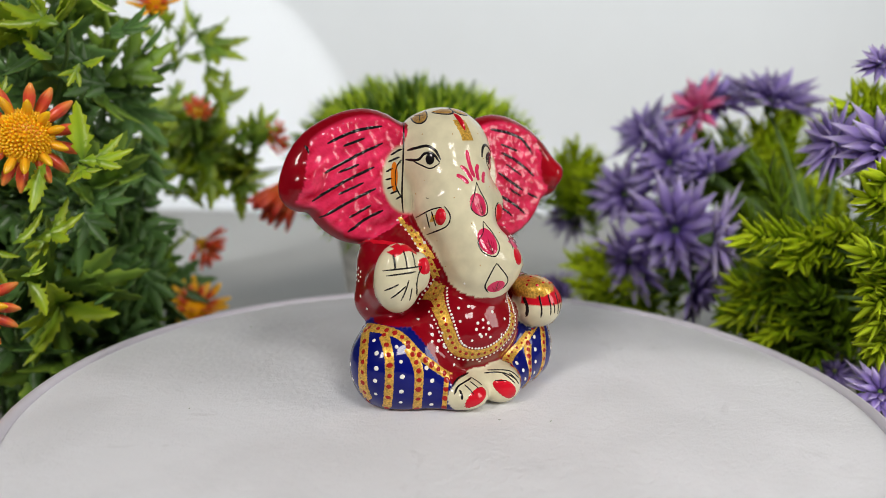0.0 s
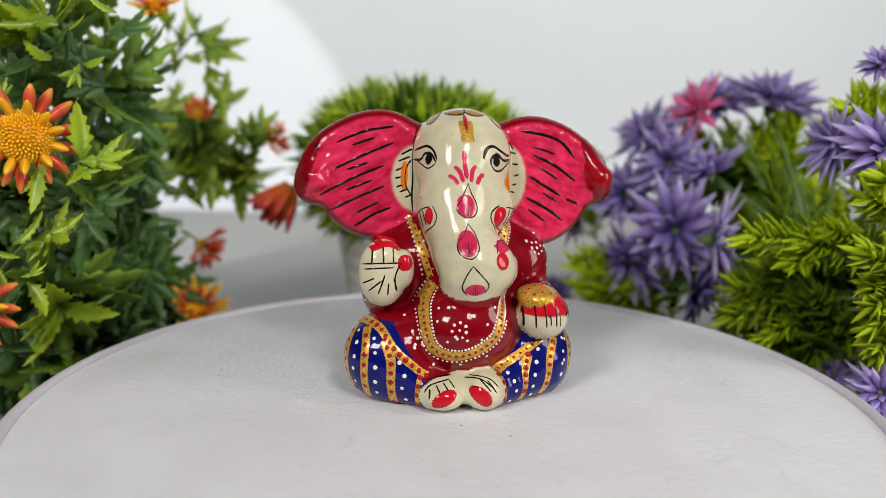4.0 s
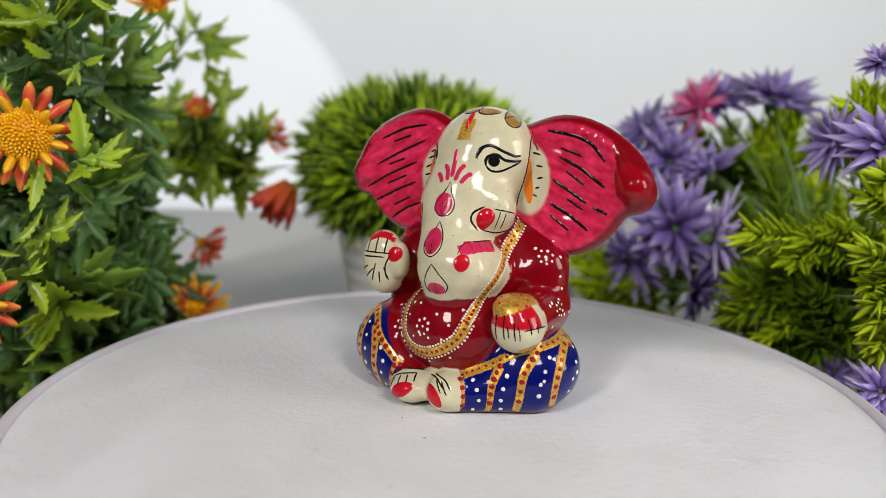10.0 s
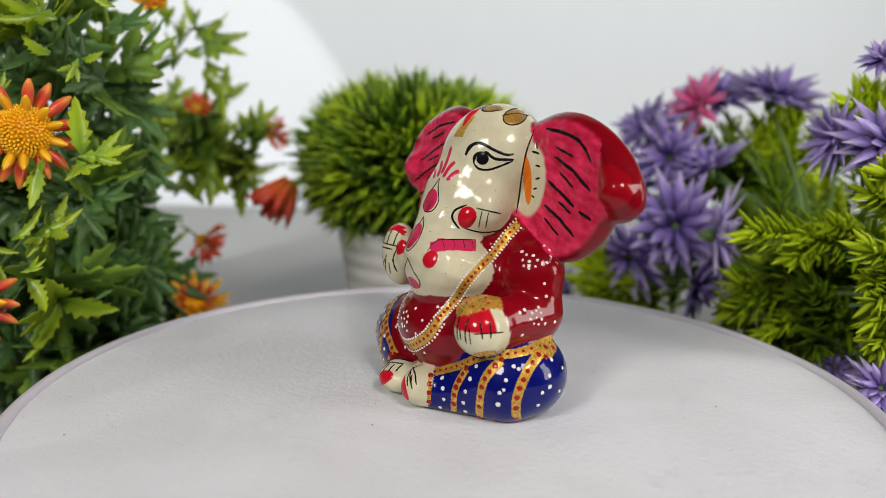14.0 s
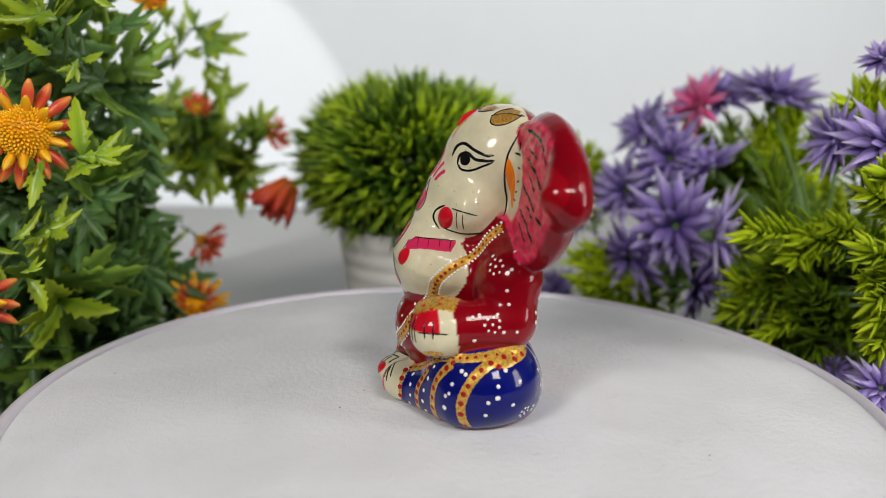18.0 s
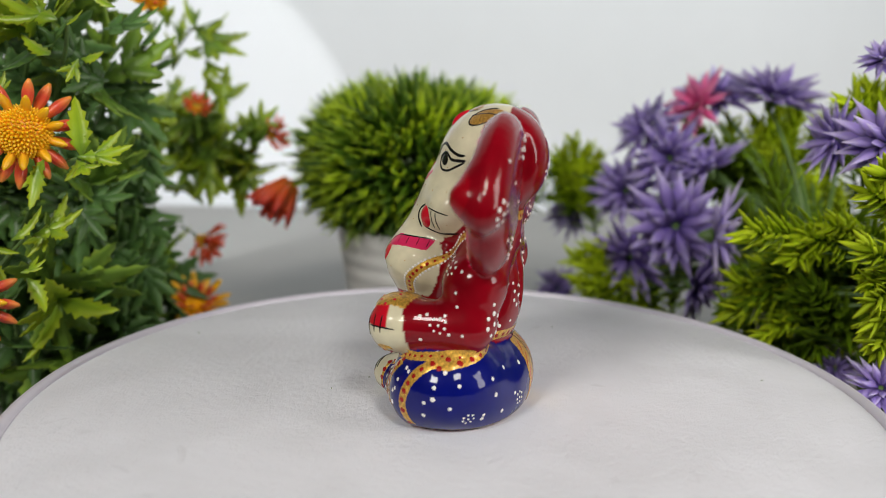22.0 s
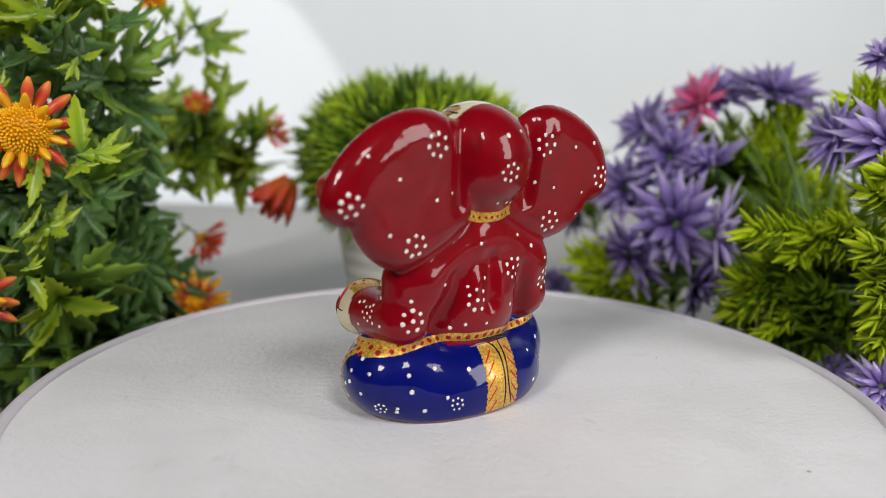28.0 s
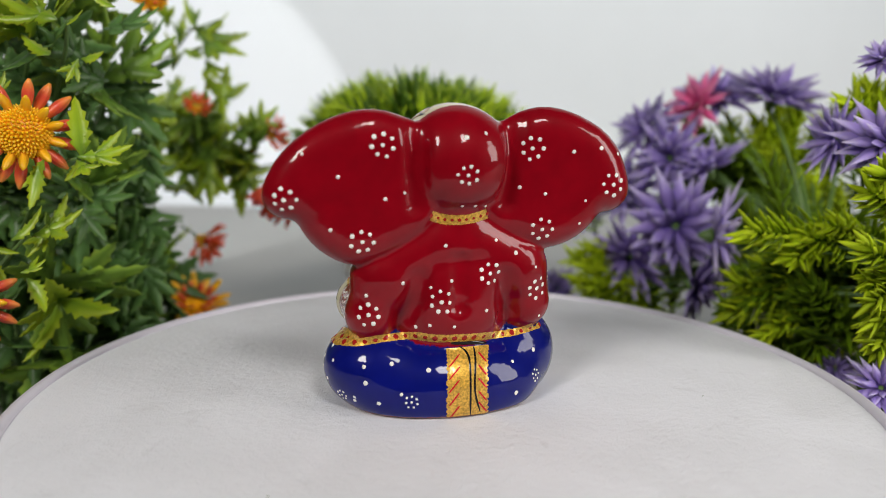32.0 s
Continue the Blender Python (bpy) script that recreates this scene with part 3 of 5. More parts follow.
def oval(view, colour, rx, ry, tilt, line, points, lift=0.09):
    """A filled oval, or its outline where line is the brush's width."""
    (a, b), c, s = points[0], math.cos(radians(tilt)), math.sin(radians(tilt))
    if line:
        ring = [(a + rx * math.cos(t) * c - ry * math.sin(t) * s, b + rx * math.cos(t) * s + ry * math.sin(t) * c) for t in (2 * math.pi * i / 14 for i in range(15))]
        stroke(view, colour, line, ring, 0, 0.1)
        return
    # the red cheeks and nails stand out as beads
    dome = colour == SCARLET and ry > 2.4 and rx < 3.0 and b > 48
    grid = []
    steps = max(3, int(max(rx, ry) / 0.5))
    for i in range(steps + 1):
        q = i / steps
        grid.append([(a + q * (rx * math.cos(t) * c - ry * math.sin(t) * s), b + q * (rx * math.cos(t) * s + ry * math.sin(t) * c), (1 - q * q) if dome else 0.0 if i == steps else 1.0)
                     for t in (2 * math.pi * k / 18 for k in range(19))])
    patch(view, grid, colour, 1.2 if dome else lift)


def daub(place, normal, r, colour, lift, base, wob):
    """A round drop of paint at a place on the figure, laid along its surface."""
    k, turn = len(laid_v), turned(normal, wob.uniform(0, 6))
    base += 3e-6 * k
    for m, rise in ((0.0, 1.0), (0.6, 0.85), (1.0, 0.0)):
        for q in range(9):
            t = 2 * math.pi * q / 9
            near, up, _, _ = tree.find_nearest(place + turn @ Vector((m * r * math.cos(t), m * r * wob.uniform(0.9, 1.1) * math.sin(t), 0)))
            up = up if up.dot(normal) > 0 else -up
            laid_v.append(tuple(near + up * (base + lift * rise - 0.05 * (1 - rise))))
            laid_c.append((*colour, METAL.get(colour, 0.0)))
    for ring in (0, 9):
        for q in range(9):
            laid_f.append((k + ring + q, k + ring + (q + 1) % 9, k + ring + 9 + (q + 1) % 9, k + ring + 9 + q))


def dots(view, colour, r, points, lift=0.12, base=0.02):
    for a, b in points:
        wob = random.Random(int(a * 100) + int(b * 1000))
        t = touch(view, a, b)
        if t:
            daub(t[0], t[1], r * wob.uniform(0.85, 1.15), colour, lift, base, wob)


def blossoms(view, colour, r, points):
    """Rings of dots round a middle dot."""
    for a, b in points:
        t, wob = touch(view, a, b), random.Random(int(a * 70) + int(b * 900))
        if not t:
            continue
        turn = turned(t[1], (a * 7 + b) % 1)
        for k in range(8):
            off = Vector((r * math.cos(k * 2 * math.pi / 7), r * math.sin(k * 2 * math.pi / 7), 0)) * (wob.uniform(0.9, 1.1) if k < 7 else 0)
            near, up, _, _ = tree.find_nearest(t[0] + turn @ off)
            daub(near, up if up.dot(t[1]) > 0 else -up, r * 0.21 * wob.uniform(0.85, 1.15), colour, 0.12, 0.02, wob)


def beads(view, colour, width, points, dot=0.45, gap=1.9, edged=0):
    """A gold band with red dots along it; the necklace is edged with white dots."""
    stroke(view, colour, width, points, 0, 0.1)
    spots = resample(points, gap)
    dots(view, DOT_RED, dot * 1.15, [tuple(p) for p, _, _ in spots], 0.08, 0.12)
    if edged:
        for side in (-1, 1):
            dots(view, WHITE, 0.36, [tuple(p + Vector((-d.y, d.x)) * side * (width / 2 + 0.35)) for p, d, _ in resample(points, 1.15)], 0.16)


DOT_RED, DARK_PINK = (0.34, 0.012, 0.01), (0.36, 0.004, 0.035)
# where each side was painted from: the painter's eye and the plane on which the strokes are given
FRONT = ((13, -215, 82), 1, -10)
RIGHT_FRONT = ((-119, -181, 82), 1, -5)
NEAR_FRONT = ((81, -199, 82), 1, -8)
LEFT_FRONT = ((156, -146, 82), 1, 0)
LEFT = ((203, -67, 82), 0, 12)
LEFT_SIDE = ((212, 25, 82), 0, 22)
BACK = ((55, 207, 82), 1, 20)
stroke(FRONT, BLACK, 0.88, [(-31.3, 73.6), (-23.7, 76.7), (-16.0, 78.0)])
stroke(FRONT, BLACK, 0.88, [(-32.8, 66.1), (-24.3, 70.2), (-16.2, 73.6)])
stroke(FRONT, BLACK, 0.88, [(-36.3, 59.2), (-28.0, 63.6), (-18.9, 67.4)])
stroke(FRONT, BLACK, 0.88, [(-33.8, 55.0), (-25.6, 58.9), (-18.9, 61.7)])
stroke(FRONT, BLACK, 0.88, [(-27.1, 50.6), (-21.9, 53.9), (-17.1, 55.8)])
stroke(FRONT, BLACK, 0.75, [(-27.2, 72.9), (-21.2, 74.9)])
stroke(FRONT, BLACK, 0.75, [(-28.9, 66.2), (-23.1, 68.2)])
stroke(FRONT, BLACK, 0.75, [(-29.2, 60.6), (-22.2, 63.4)])
stroke(FRONT, BLACK, 0.75, [(-26.6, 54.4), (-20.5, 57.3)])
stroke(FRONT, BLACK, 0.75, [(-36.2, 71.2), (-36.6, 73.2)])
stroke(FRONT, BLACK, 1.00, [(19.8, 77.2), (26.1, 76.2), (31.4, 74.2), (35.4, 69.9)])
stroke(FRONT, BLACK, 1.00, [(23.5, 70.6), (29.4, 67.8), (33.6, 65.0), (35.9, 63.3)])
stroke(FRONT, BLACK, 1.00, [(22.2, 64.7), (27.9, 61.3), (31.5, 59.1)])
stroke(FRONT, BLACK, 1.00, [(21.6, 58.5), (27.6, 55.4), (32.4, 52.0)])
stroke(FRONT, BLACK, 0.75, [(23.5, 72.9), (29.6, 70.9)])
stroke(FRONT, BLACK, 0.75, [(25.4, 67.1), (30.7, 63.7)])
stroke(FRONT, BLACK, 0.75, [(26.3, 59.9), (30.7, 57.4)])
stroke(FRONT, BLACK, 0.75, [(22.1, 55.3), (27.4, 51.6)])
stroke(FRONT, BLACK, 0.88, [(33.2, 58.2), (37.2, 56.6)])
stroke(FRONT, BLACK, 0.62, [(-14.1, 70.4), (-11.2, 72.0)])
stroke(FRONT, BLACK, 0.62, [(-14.9, 68.6), (-11.7, 69.9)])
stroke(FRONT, BLACK, 0.62, [(-15.7, 66.0), (-13.7, 66.9)])
stroke(FRONT, BLACK, 0.62, [(-15.9, 63.9), (-14.0, 64.3)])
stroke(FRONT, BLACK, 0.62, [(-15.6, 61.5), (-13.7, 62.1)])
stroke(FRONT, BLACK, 0.62, [(-14.7, 60.1), (-12.5, 60.9)])
stroke(FRONT, BLACK, 0.62, [(-13.2, 58.6), (-11.3, 59.4)])
stroke(NEAR_FRONT, BLACK, 0.62, [(23.5, 74.0), (24.4, 72.0)])
stroke(NEAR_FRONT, BLACK, 0.62, [(23.0, 71.4), (25.2, 70.9)])
stroke(NEAR_FRONT, BLACK, 0.62, [(24.1, 68.0), (25.9, 67.8)])
stroke(NEAR_FRONT, BLACK, 0.62, [(24.5, 64.6), (26.1, 65.0)])
stroke(NEAR_FRONT, BLACK, 0.62, [(24.0, 62.0), (25.3, 62.4)])
stroke(NEAR_FRONT, BLACK, 0.62, [(23.5, 60.3), (24.7, 59.9)])
oval(RIGHT_FRONT, ORANGE_PAINT, 1.12, 4.25, 0, 0.00, [(-24.6, 64.5)])
stroke(FRONT, BLACK, 0.50, [(-10.7, 69.7), (-12.7, 66.9), (-13.0, 62.2), (-11.0, 58.3)])
stroke(LEFT_FRONT, BLACK, 0.62, [(28.2, 76.9), (26.2, 71.4), (24.6, 64.0), (23.4, 57.7), (22.9, 54.7)])
oval(LEFT_FRONT, ORANGE_PAINT, 1.50, 6.50, 6, 0.00, [(26.6, 63.6)])
stroke(RIGHT_FRONT, BLACK, 0.62, [(-21.7, 79.2), (-21.9, 69.0), (-22.2, 59.7), (-21.8, 54.4)])
stroke(LEFT, BLACK, 1.00, [(-4.4, 69.3), (-3.0, 71.8), (-0.6, 72.5), (2.5, 70.7), (6.0, 69.3), (8.4, 69.3)])
stroke(LEFT, BLACK, 1.00, [(-2.6, 67.2), (-2.0, 69.3), (0.4, 70.0), (3.2, 68.1), (8.6, 67.8)])
stroke(LEFT, BLACK, 0.75, [(-2.6, 67.2), (-1.4, 65.6), (1.4, 65.2), (5.1, 66.3), (8.2, 67.4)])
oval(LEFT, BLACK, 1.75, 1.8, 0, 0.00, [(-0.3, 68.2)])
stroke(RIGHT_FRONT, BLACK, 0.88, [(-20.6, 71.5), (-17.3, 72.2), (-14.5, 72.6), (-11.8, 71.4), (-9.9, 68.7)])
stroke(RIGHT_FRONT, BLACK, 0.88, [(-21.2, 69.0), (-17.2, 68.9), (-15.2, 70.5), (-12.5, 70.4), (-10.2, 68.0)])
stroke(RIGHT_FRONT, BLACK, 0.50, [(-19.0, 68.7), (-16.5, 67.5), (-13.1, 66.4), (-10.2, 67.8)])
oval(RIGHT_FRONT, BLACK, 1.62, 1.75, 0, 0.00, [(-13.4, 69.0)])
stroke(FRONT, GOLD, 4.25, [(1.8, 79.7), (1.8, 74.1)], cap=0)
oval(FRONT, SCARLET, 0.62, 2.50, 0, 0.00, [(1.9, 79.2)])
stroke(FRONT, MAUVE, 1.50, [(0.5, 71.5), (0.5, 67.8), (0.7, 63.8)])
stroke(FRONT, MAUVE, 1.50, [(-4.3, 64.6), (-3.1, 64.0), (-1.9, 62.2)])
stroke(FRONT, MAUVE, 1.50, [(-2.4, 67.2), (-1.1, 65.7), (-0.4, 62.8)])
stroke(FRONT, MAUVE, 1.50, [(3.7, 67.4), (2.5, 65.8), (1.9, 62.9)])
stroke(FRONT, MAUVE, 1.50, [(5.9, 65.1), (4.6, 64.1), (3.6, 62.2)])
oval(FRONT, MAUVE, 2.88, 3.50, 0, 0.00, [(-0.2, 56.1)])
for lean in (-1.5, -0.8, 0.0, 0.8, 1.5):
    stroke(FRONT, DARK_PINK, 0.55, [(0.3 + 0.25 * lean, 53.2), (0.3 + lean, 57.5 - 0.9 * abs(lean))])
stroke(FRONT, BLACK, 0.44, [(0.9, 62.5), (-1.2, 58.3), (-2.8, 55.2), (-0.7, 52.9), (2.2, 53.4), (3.1, 56.2), (1.6, 59.8), (0.9, 62.5)])
stroke(FRONT, BLACK, 0.38, [(0.6, 55.9), (0.3, 53.0)])
oval(FRONT, MAUVE, 2.88, 4.12, 0, 0.00, [(-0.7, 45.4)])
for lean in (-1.5, -0.8, 0.0, 0.8, 1.5):
    stroke(FRONT, DARK_PINK, 0.55, [(-0.5 + 0.25 * lean, 41.8), (-0.5 + lean, 46.5 - 0.9 * abs(lean))])
stroke(FRONT, BLACK, 0.44, [(-0.1, 51.3), (-1.3, 48.0), (-3.4, 45.5), (-2.9, 42.2), (0.1, 40.9), (2.4, 43.6), (1.9, 47.7), (-0.1, 51.3)])
stroke(FRONT, BLACK, 0.38, [(-0.7, 45.6), (-0.4, 41.5)])
oval(FRONT, MAUVE, 3.12, 1.75, 0, 0.00, [(1.5, 31.8)])
for lean in (-1.5, -0.8, 0.0, 0.8, 1.5):
    stroke(FRONT, DARK_PINK, 0.55, [(1.5 + 0.25 * lean, 30.4), (1.5 + lean, 33.2 - 0.9 * abs(lean))])
stroke(FRONT, BLACK, 0.44, [(0.4, 38.8), (-1.5, 35.7), (-2.3, 32.5), (-0.7, 30.3)])
stroke(FRONT, BLACK, 0.44, [(0.4, 38.8), (2.6, 36.4), (5.3, 33.2), (4.2, 30.9)])
stroke(FRONT, BLACK, 0.38, [(1.4, 33.3), (1.5, 30.4)])
oval(FRONT, BRONZE, 3.00, 1.00, 0, 0.00, [(5.7, 82.2)])
oval(FRONT, BLACK, 3.12, 1.12, 0, 0.38, [(5.7, 82.2)])
oval(FRONT, BRONZE, 3.00, 1.00, 0, 0.00, [(-0.5, 82.4)])
oval(FRONT, BLACK, 3.12, 1.12, 0, 0.38, [(-0.5, 82.4)])
oval(LEFT_FRONT, BRONZE, 3.88, 2.12, 5, 0.00, [(21.0, 79.8)])
oval(LEFT_FRONT, BLACK, 3.88, 2.12, 5, 0.44, [(21.0, 79.8)])
stroke(LEFT_FRONT, BLACK, 0.38, [(16.7, 80.0), (21.3, 80.6), (25.5, 80.1)])
oval(RIGHT_FRONT, BRONZE, 2.62, 2.12, 0, 0.00, [(-17.1, 80.8)])
oval(RIGHT_FRONT, BLACK, 2.62, 2.12, 0, 0.44, [(-17.1, 80.8)])
stroke(RIGHT_FRONT, BLACK, 0.38, [(-19.1, 80.8), (-15.1, 80.9)])
stroke(RIGHT_FRONT, BLACK, 0.38, [(-16.7, 82.4), (-16.9, 79.3)])
oval(LEFT, SCARLET, 2.38, 3.12, 0, 0.00, [(-5.4, 52.4)])
stroke(LEFT, BLACK, 0.62, [(-5.5, 55.9), (-8.4, 54.6), (-9.1, 52.3), (-7.3, 49.4)])
stroke(LEFT_FRONT, BLACK, 0.44, [(9.1, 54.3), (18.5, 53.9)])
stroke(LEFT_FRONT, BLACK, 0.44, [(4.0, 47.9), (11.4, 47.7), (18.7, 49.4)])
stroke(LEFT_FRONT, BLACK, 0.44, [(11.6, 53.8), (10.1, 48.8)])
stroke(LEFT_FRONT, BLACK, 0.44, [(14.1, 53.6), (12.8, 49.1)])
oval(RIGHT_FRONT, SCARLET, 1.88, 2.50, 0, 0.00, [(-9.7, 52.6)])
stroke(RIGHT_FRONT, BLACK, 0.50, [(-8.4, 55.5), (-6.4, 52.5), (-7.9, 49.6), (-14.2, 47.8)])
stroke(RIGHT_FRONT, BLACK, 0.44, [(-17.7, 52.9), (-12.9, 54.8), (-9.4, 55.3)])
stroke(RIGHT_FRONT, BLACK, 0.44, [(-14.5, 53.9), (-13.3, 49.7)])
stroke(RIGHT_FRONT, BLACK, 0.44, [(-12.8, 54.3), (-11.2, 50.0)])
stroke(LEFT_FRONT, MAUVE, 3.50, [(-9.4, 40.0), (0.0, 42.2), (9.3, 43.5)])
stroke(LEFT_FRONT, BLACK, 0.44, [(-10.6, 38.7), (-6.5, 42.5), (1.8, 44.2), (8.9, 45.2)])
stroke(LEFT_FRONT, BLACK, 0.44, [(-4.1, 43.1), (-2.9, 41.0)])
stroke(LEFT_FRONT, BLACK, 0.44, [(0.4, 43.7), (1.5, 41.6)])
stroke(LEFT_FRONT, BLACK, 0.44, [(4.2, 44.3), (5.3, 42.2)])
stroke(LEFT_FRONT, BLACK, 0.44, [(7.5, 44.7), (8.6, 42.7)])
oval(FRONT, SCARLET, 2.12, 2.75, 0, 0.00, [(9.3, 40.1)])
stroke(FRONT, MAUVE, 2.75, [(8.2, 45.0), (10.3, 45.3), (12.3, 44.4)])
stroke(FRONT, SCARLET, 3.75, [(-26.6, 44.8), (-21.9, 46.4), (-17.5, 45.1)])
stroke(FRONT, BLACK, 0.50, [(-28.7, 39.9), (-18.2, 40.0)])
stroke(FRONT, BLACK, 0.50, [(-28.4, 38.4), (-20.4, 38.7)])
stroke(FRONT, BLACK, 0.50, [(-25.9, 44.2), (-26.5, 39.7)])
stroke(FRONT, BLACK, 0.50, [(-23.0, 44.9), (-23.3, 39.8)])
stroke(FRONT, BLACK, 0.50, [(-20.1, 44.4), (-20.4, 39.9)])
stroke(FRONT, BLACK, 0.50, [(-18.0, 40.2), (-19.9, 36.3), (-19.7, 32.4)])
stroke(FRONT, BLACK, 0.50, [(-28.6, 34.4), (-25.9, 35.7)])
stroke(FRONT, BLACK, 0.50, [(-27.2, 32.1), (-23.9, 35.0)])
stroke(FRONT, BLACK, 0.50, [(-24.7, 31.1), (-23.0, 36.6)])
stroke(FRONT, BLACK, 0.50, [(-21.9, 34.3), (-22.0, 30.8)])
stroke(FRONT, BLACK, 0.50, [(-19.2, 31.9), (-20.4, 35.7)])
oval(FRONT, SCARLET, 2.30, 2.60, -25, 0.00, [(-16.9, 40.0)])
stroke(FRONT, BLACK, 0.50, [(16.7, 27.0), (17.2, 19.9)])
stroke(FRONT, BLACK, 0.50, [(19.6, 27.1), (20.2, 20.0)])
stroke(FRONT, BLACK, 0.50, [(22.4, 27.2), (23.1, 20.2)])
stroke(FRONT, BLACK, 0.50, [(25.6, 27.3), (26.2, 20.3)])
stroke(LEFT, BLACK, 0.50, [(-8.7, 23.1), (-8.3, 17.9)])
stroke(LEFT, BLACK, 0.50, [(-5.8, 22.9), (-5.8, 17.7)])
stroke(LEFT, BLACK, 0.50, [(-10.5, 19.8), (-1.3, 18.8)])
stroke(LEFT_FRONT, BLACK, 0.50, [(6.6, 18.8), (7.2, 15.1)])
stroke(LEFT_FRONT, BLACK, 0.50, [(10.6, 19.8), (11.7, 14.9)])
dots(FRONT, SCARLET, 0.50, [(18.7, 32.0), (20.8, 33.1), (23.4, 33.2), (25.9, 32.1), (17.5, 30.8), (19.7, 30.3), (22.1, 30.9), (24.7, 30.5), (26.9, 30.4)])
stroke(FRONT, BLACK, 0.50, [(-12.8, 3.6), (-9.9, 5.8), (-4.3, 6.6)])
stroke(FRONT, BLACK, 0.44, [(-13.3, 1.2), (-11.2, 3.6), (-5.5, 5.2)])
stroke(FRONT, BLACK, 0.50, [(-11.8, 2.3), (-12.3, -0.8)])
stroke(FRONT, BLACK, 0.50, [(-9.8, 3.5), (-9.2, 0.0)])
stroke(FRONT, BLACK, 0.50, [(-7.6, 4.1), (-6.7, 1.5)])
stroke(FRONT, BLACK, 0.50, [(-5.5, 5.0), (-4.6, 2.4)])
oval(FRONT, SCARLET, 4.30, 2.35, 30, 0.00, [(-8.0, -0.9)])
stroke(FRONT, BLACK, 0.50, [(-0.8, 5.7), (3.2, 4.9), (7.1, 1.5)])
stroke(FRONT, BLACK, 0.44, [(0.7, 6.4), (5.7, 5.0), (8.3, 2.2)])
stroke(FRONT, BLACK, 0.50, [(0.5, 2.9), (3.3, 2.0)])
stroke(FRONT, BLACK, 0.50, [(3.0, 4.9), (5.8, 0.8)])
stroke(FRONT, BLACK, 0.50, [(5.1, 4.4), (7.6, 0.4)])
oval(FRONT, SCARLET, 4.30, 2.30, -48, 0.00, [(3.0, -0.4)])
beads(FRONT, GOLD, 2.38, [(-11.5, 53.8), (-10.9, 47.1), (-9.4, 41.0), (-8.1, 36.1)], dot=0.45, gap=1.88)
dots(FRONT, WHITE, 0.38, [(-12.9, 52.9), (-12.7, 51.6), (-12.5, 50.2), (-12.3, 48.9), (-12.1, 47.6), (-11.9, 46.2), (-11.7, 44.9), (-11.5, 43.5), (-11.3, 42.2), (-11.1, 40.8), (-10.9, 39.5), (-10.6, 38.1), (-10.4, 36.7)])
beads(FRONT, GOLD, 2.62, [(-7.7, 34.6), (-11.3, 28.4), (-11.8, 20.8), (-9.8, 14.7), (-4.4, 12.1), (1.8, 13.1), (7.9, 17.5), (10.2, 22.9)], dot=0.47, gap=1.88, edged=1)
beads(LEFT_FRONT, GOLD, 2.38, [(-5.4, 18.3), (0.2, 24.3), (6.7, 32.3), (14.1, 40.5), (20.4, 48.0), (24.1, 52.0)], dot=0.45, gap=1.88, edged=1)
dots(FRONT, WHITE, 0.45, [(-8.8, 22.8), (-5.4, 26.8), (1.2, 24.2), (-3.6, 17.3), (3.6, 16.9), (-0.7, 16.7), (5.4, 21.5), (-6.3, 16.5), (8.3, 26.6), (-15.0, 20.0), (-12.9, 20.1), (-15.7, 18.0), (-13.8, 17.9), (-11.9, 18.2), (-14.6, 15.9), (-12.6, 16.0), (-8.0, 26.7), (-9.3, 9.9), (-1.8, 9.6), (5.6, 11.9)])
blossoms(FRONT, WHITE, 2.12, [(-2.9, 19.9)])
beads(RIGHT_FRONT, GOLD, 2.62, [(-33.4, 22.5), (-34.2, 14.3), (-34.2, 6.9), (-32.7, 2.1)], dot=0.72, gap=2.75)
beads(RIGHT_FRONT, GOLD, 3.00, [(-27.7, 20.4), (-26.0, 12.9), (-26.2, 4.1), (-26.8, -1.2)], dot=0.72, gap=2.75)
beads(RIGHT_FRONT, GOLD, 3.00, [(-19.9, 15.7), (-16.6, 8.8), (-16.4, 2.2), (-16.9, -3.4)], dot=0.72, gap=2.75)
beads(RIGHT_FRONT, GOLD, 2.38, [(-34.9, 23.9), (-28.4, 22.2), (-22.3, 19.2), (-16.0, 12.5), (-8.6, 6.3), (-5.3, 4.1)], dot=0.72, gap=2.75)
beads(RIGHT_FRONT, GOLD, 1.75, [(-6.8, 3.3), (-7.5, -5.1)], dot=0.72, gap=2.75)
dots(RIGHT_FRONT, WHITE, 0.62, [(-37.7, 18.6), (-38.0, 13.7), (-37.3, 9.3), (-36.3, 6.1), (-30.8, 19.3), (-30.0, 15.5), (-30.1, 11.1), (-30.5, 7.5), (-30.3, 3.6), (-23.7, 16.3), (-22.3, 11.7), (-21.8, 7.1), (-22.1, 2.7), (-22.3, -0.5), (-13.8, 8.3), (-11.8, 4.0), (-12.6, 0.2), (-12.0, -3.3)])
beads(LEFT_FRONT, GOLD, 2.75, [(8.4, 6.9), (4.0, -1.1), (3.3, -8.8)], dot=0.72, gap=2.75)
beads(LEFT_FRONT, GOLD, 3.12, [(22.6, 13.6), (16.3, 5.2), (14.5, -6.0)], dot=0.72, gap=2.75)
beads(LEFT_FRONT, GOLD, 3.12, [(36.8, 21.3), (33.0, 14.9), (29.4, 5.4), (28.9, -1.3)], dot=0.72, gap=2.75)
beads(LEFT_FRONT, GOLD, 2.50, [(-6.6, 1.0), (4.7, 6.5), (15.2, 12.4), (28.0, 17.2), (37.5, 22.7)], dot=0.45, gap=2.75)
beads(LEFT_FRONT, GOLD, 1.75, [(-8.2, -0.6), (-8.4, -9.4)], dot=0.72, gap=2.75)
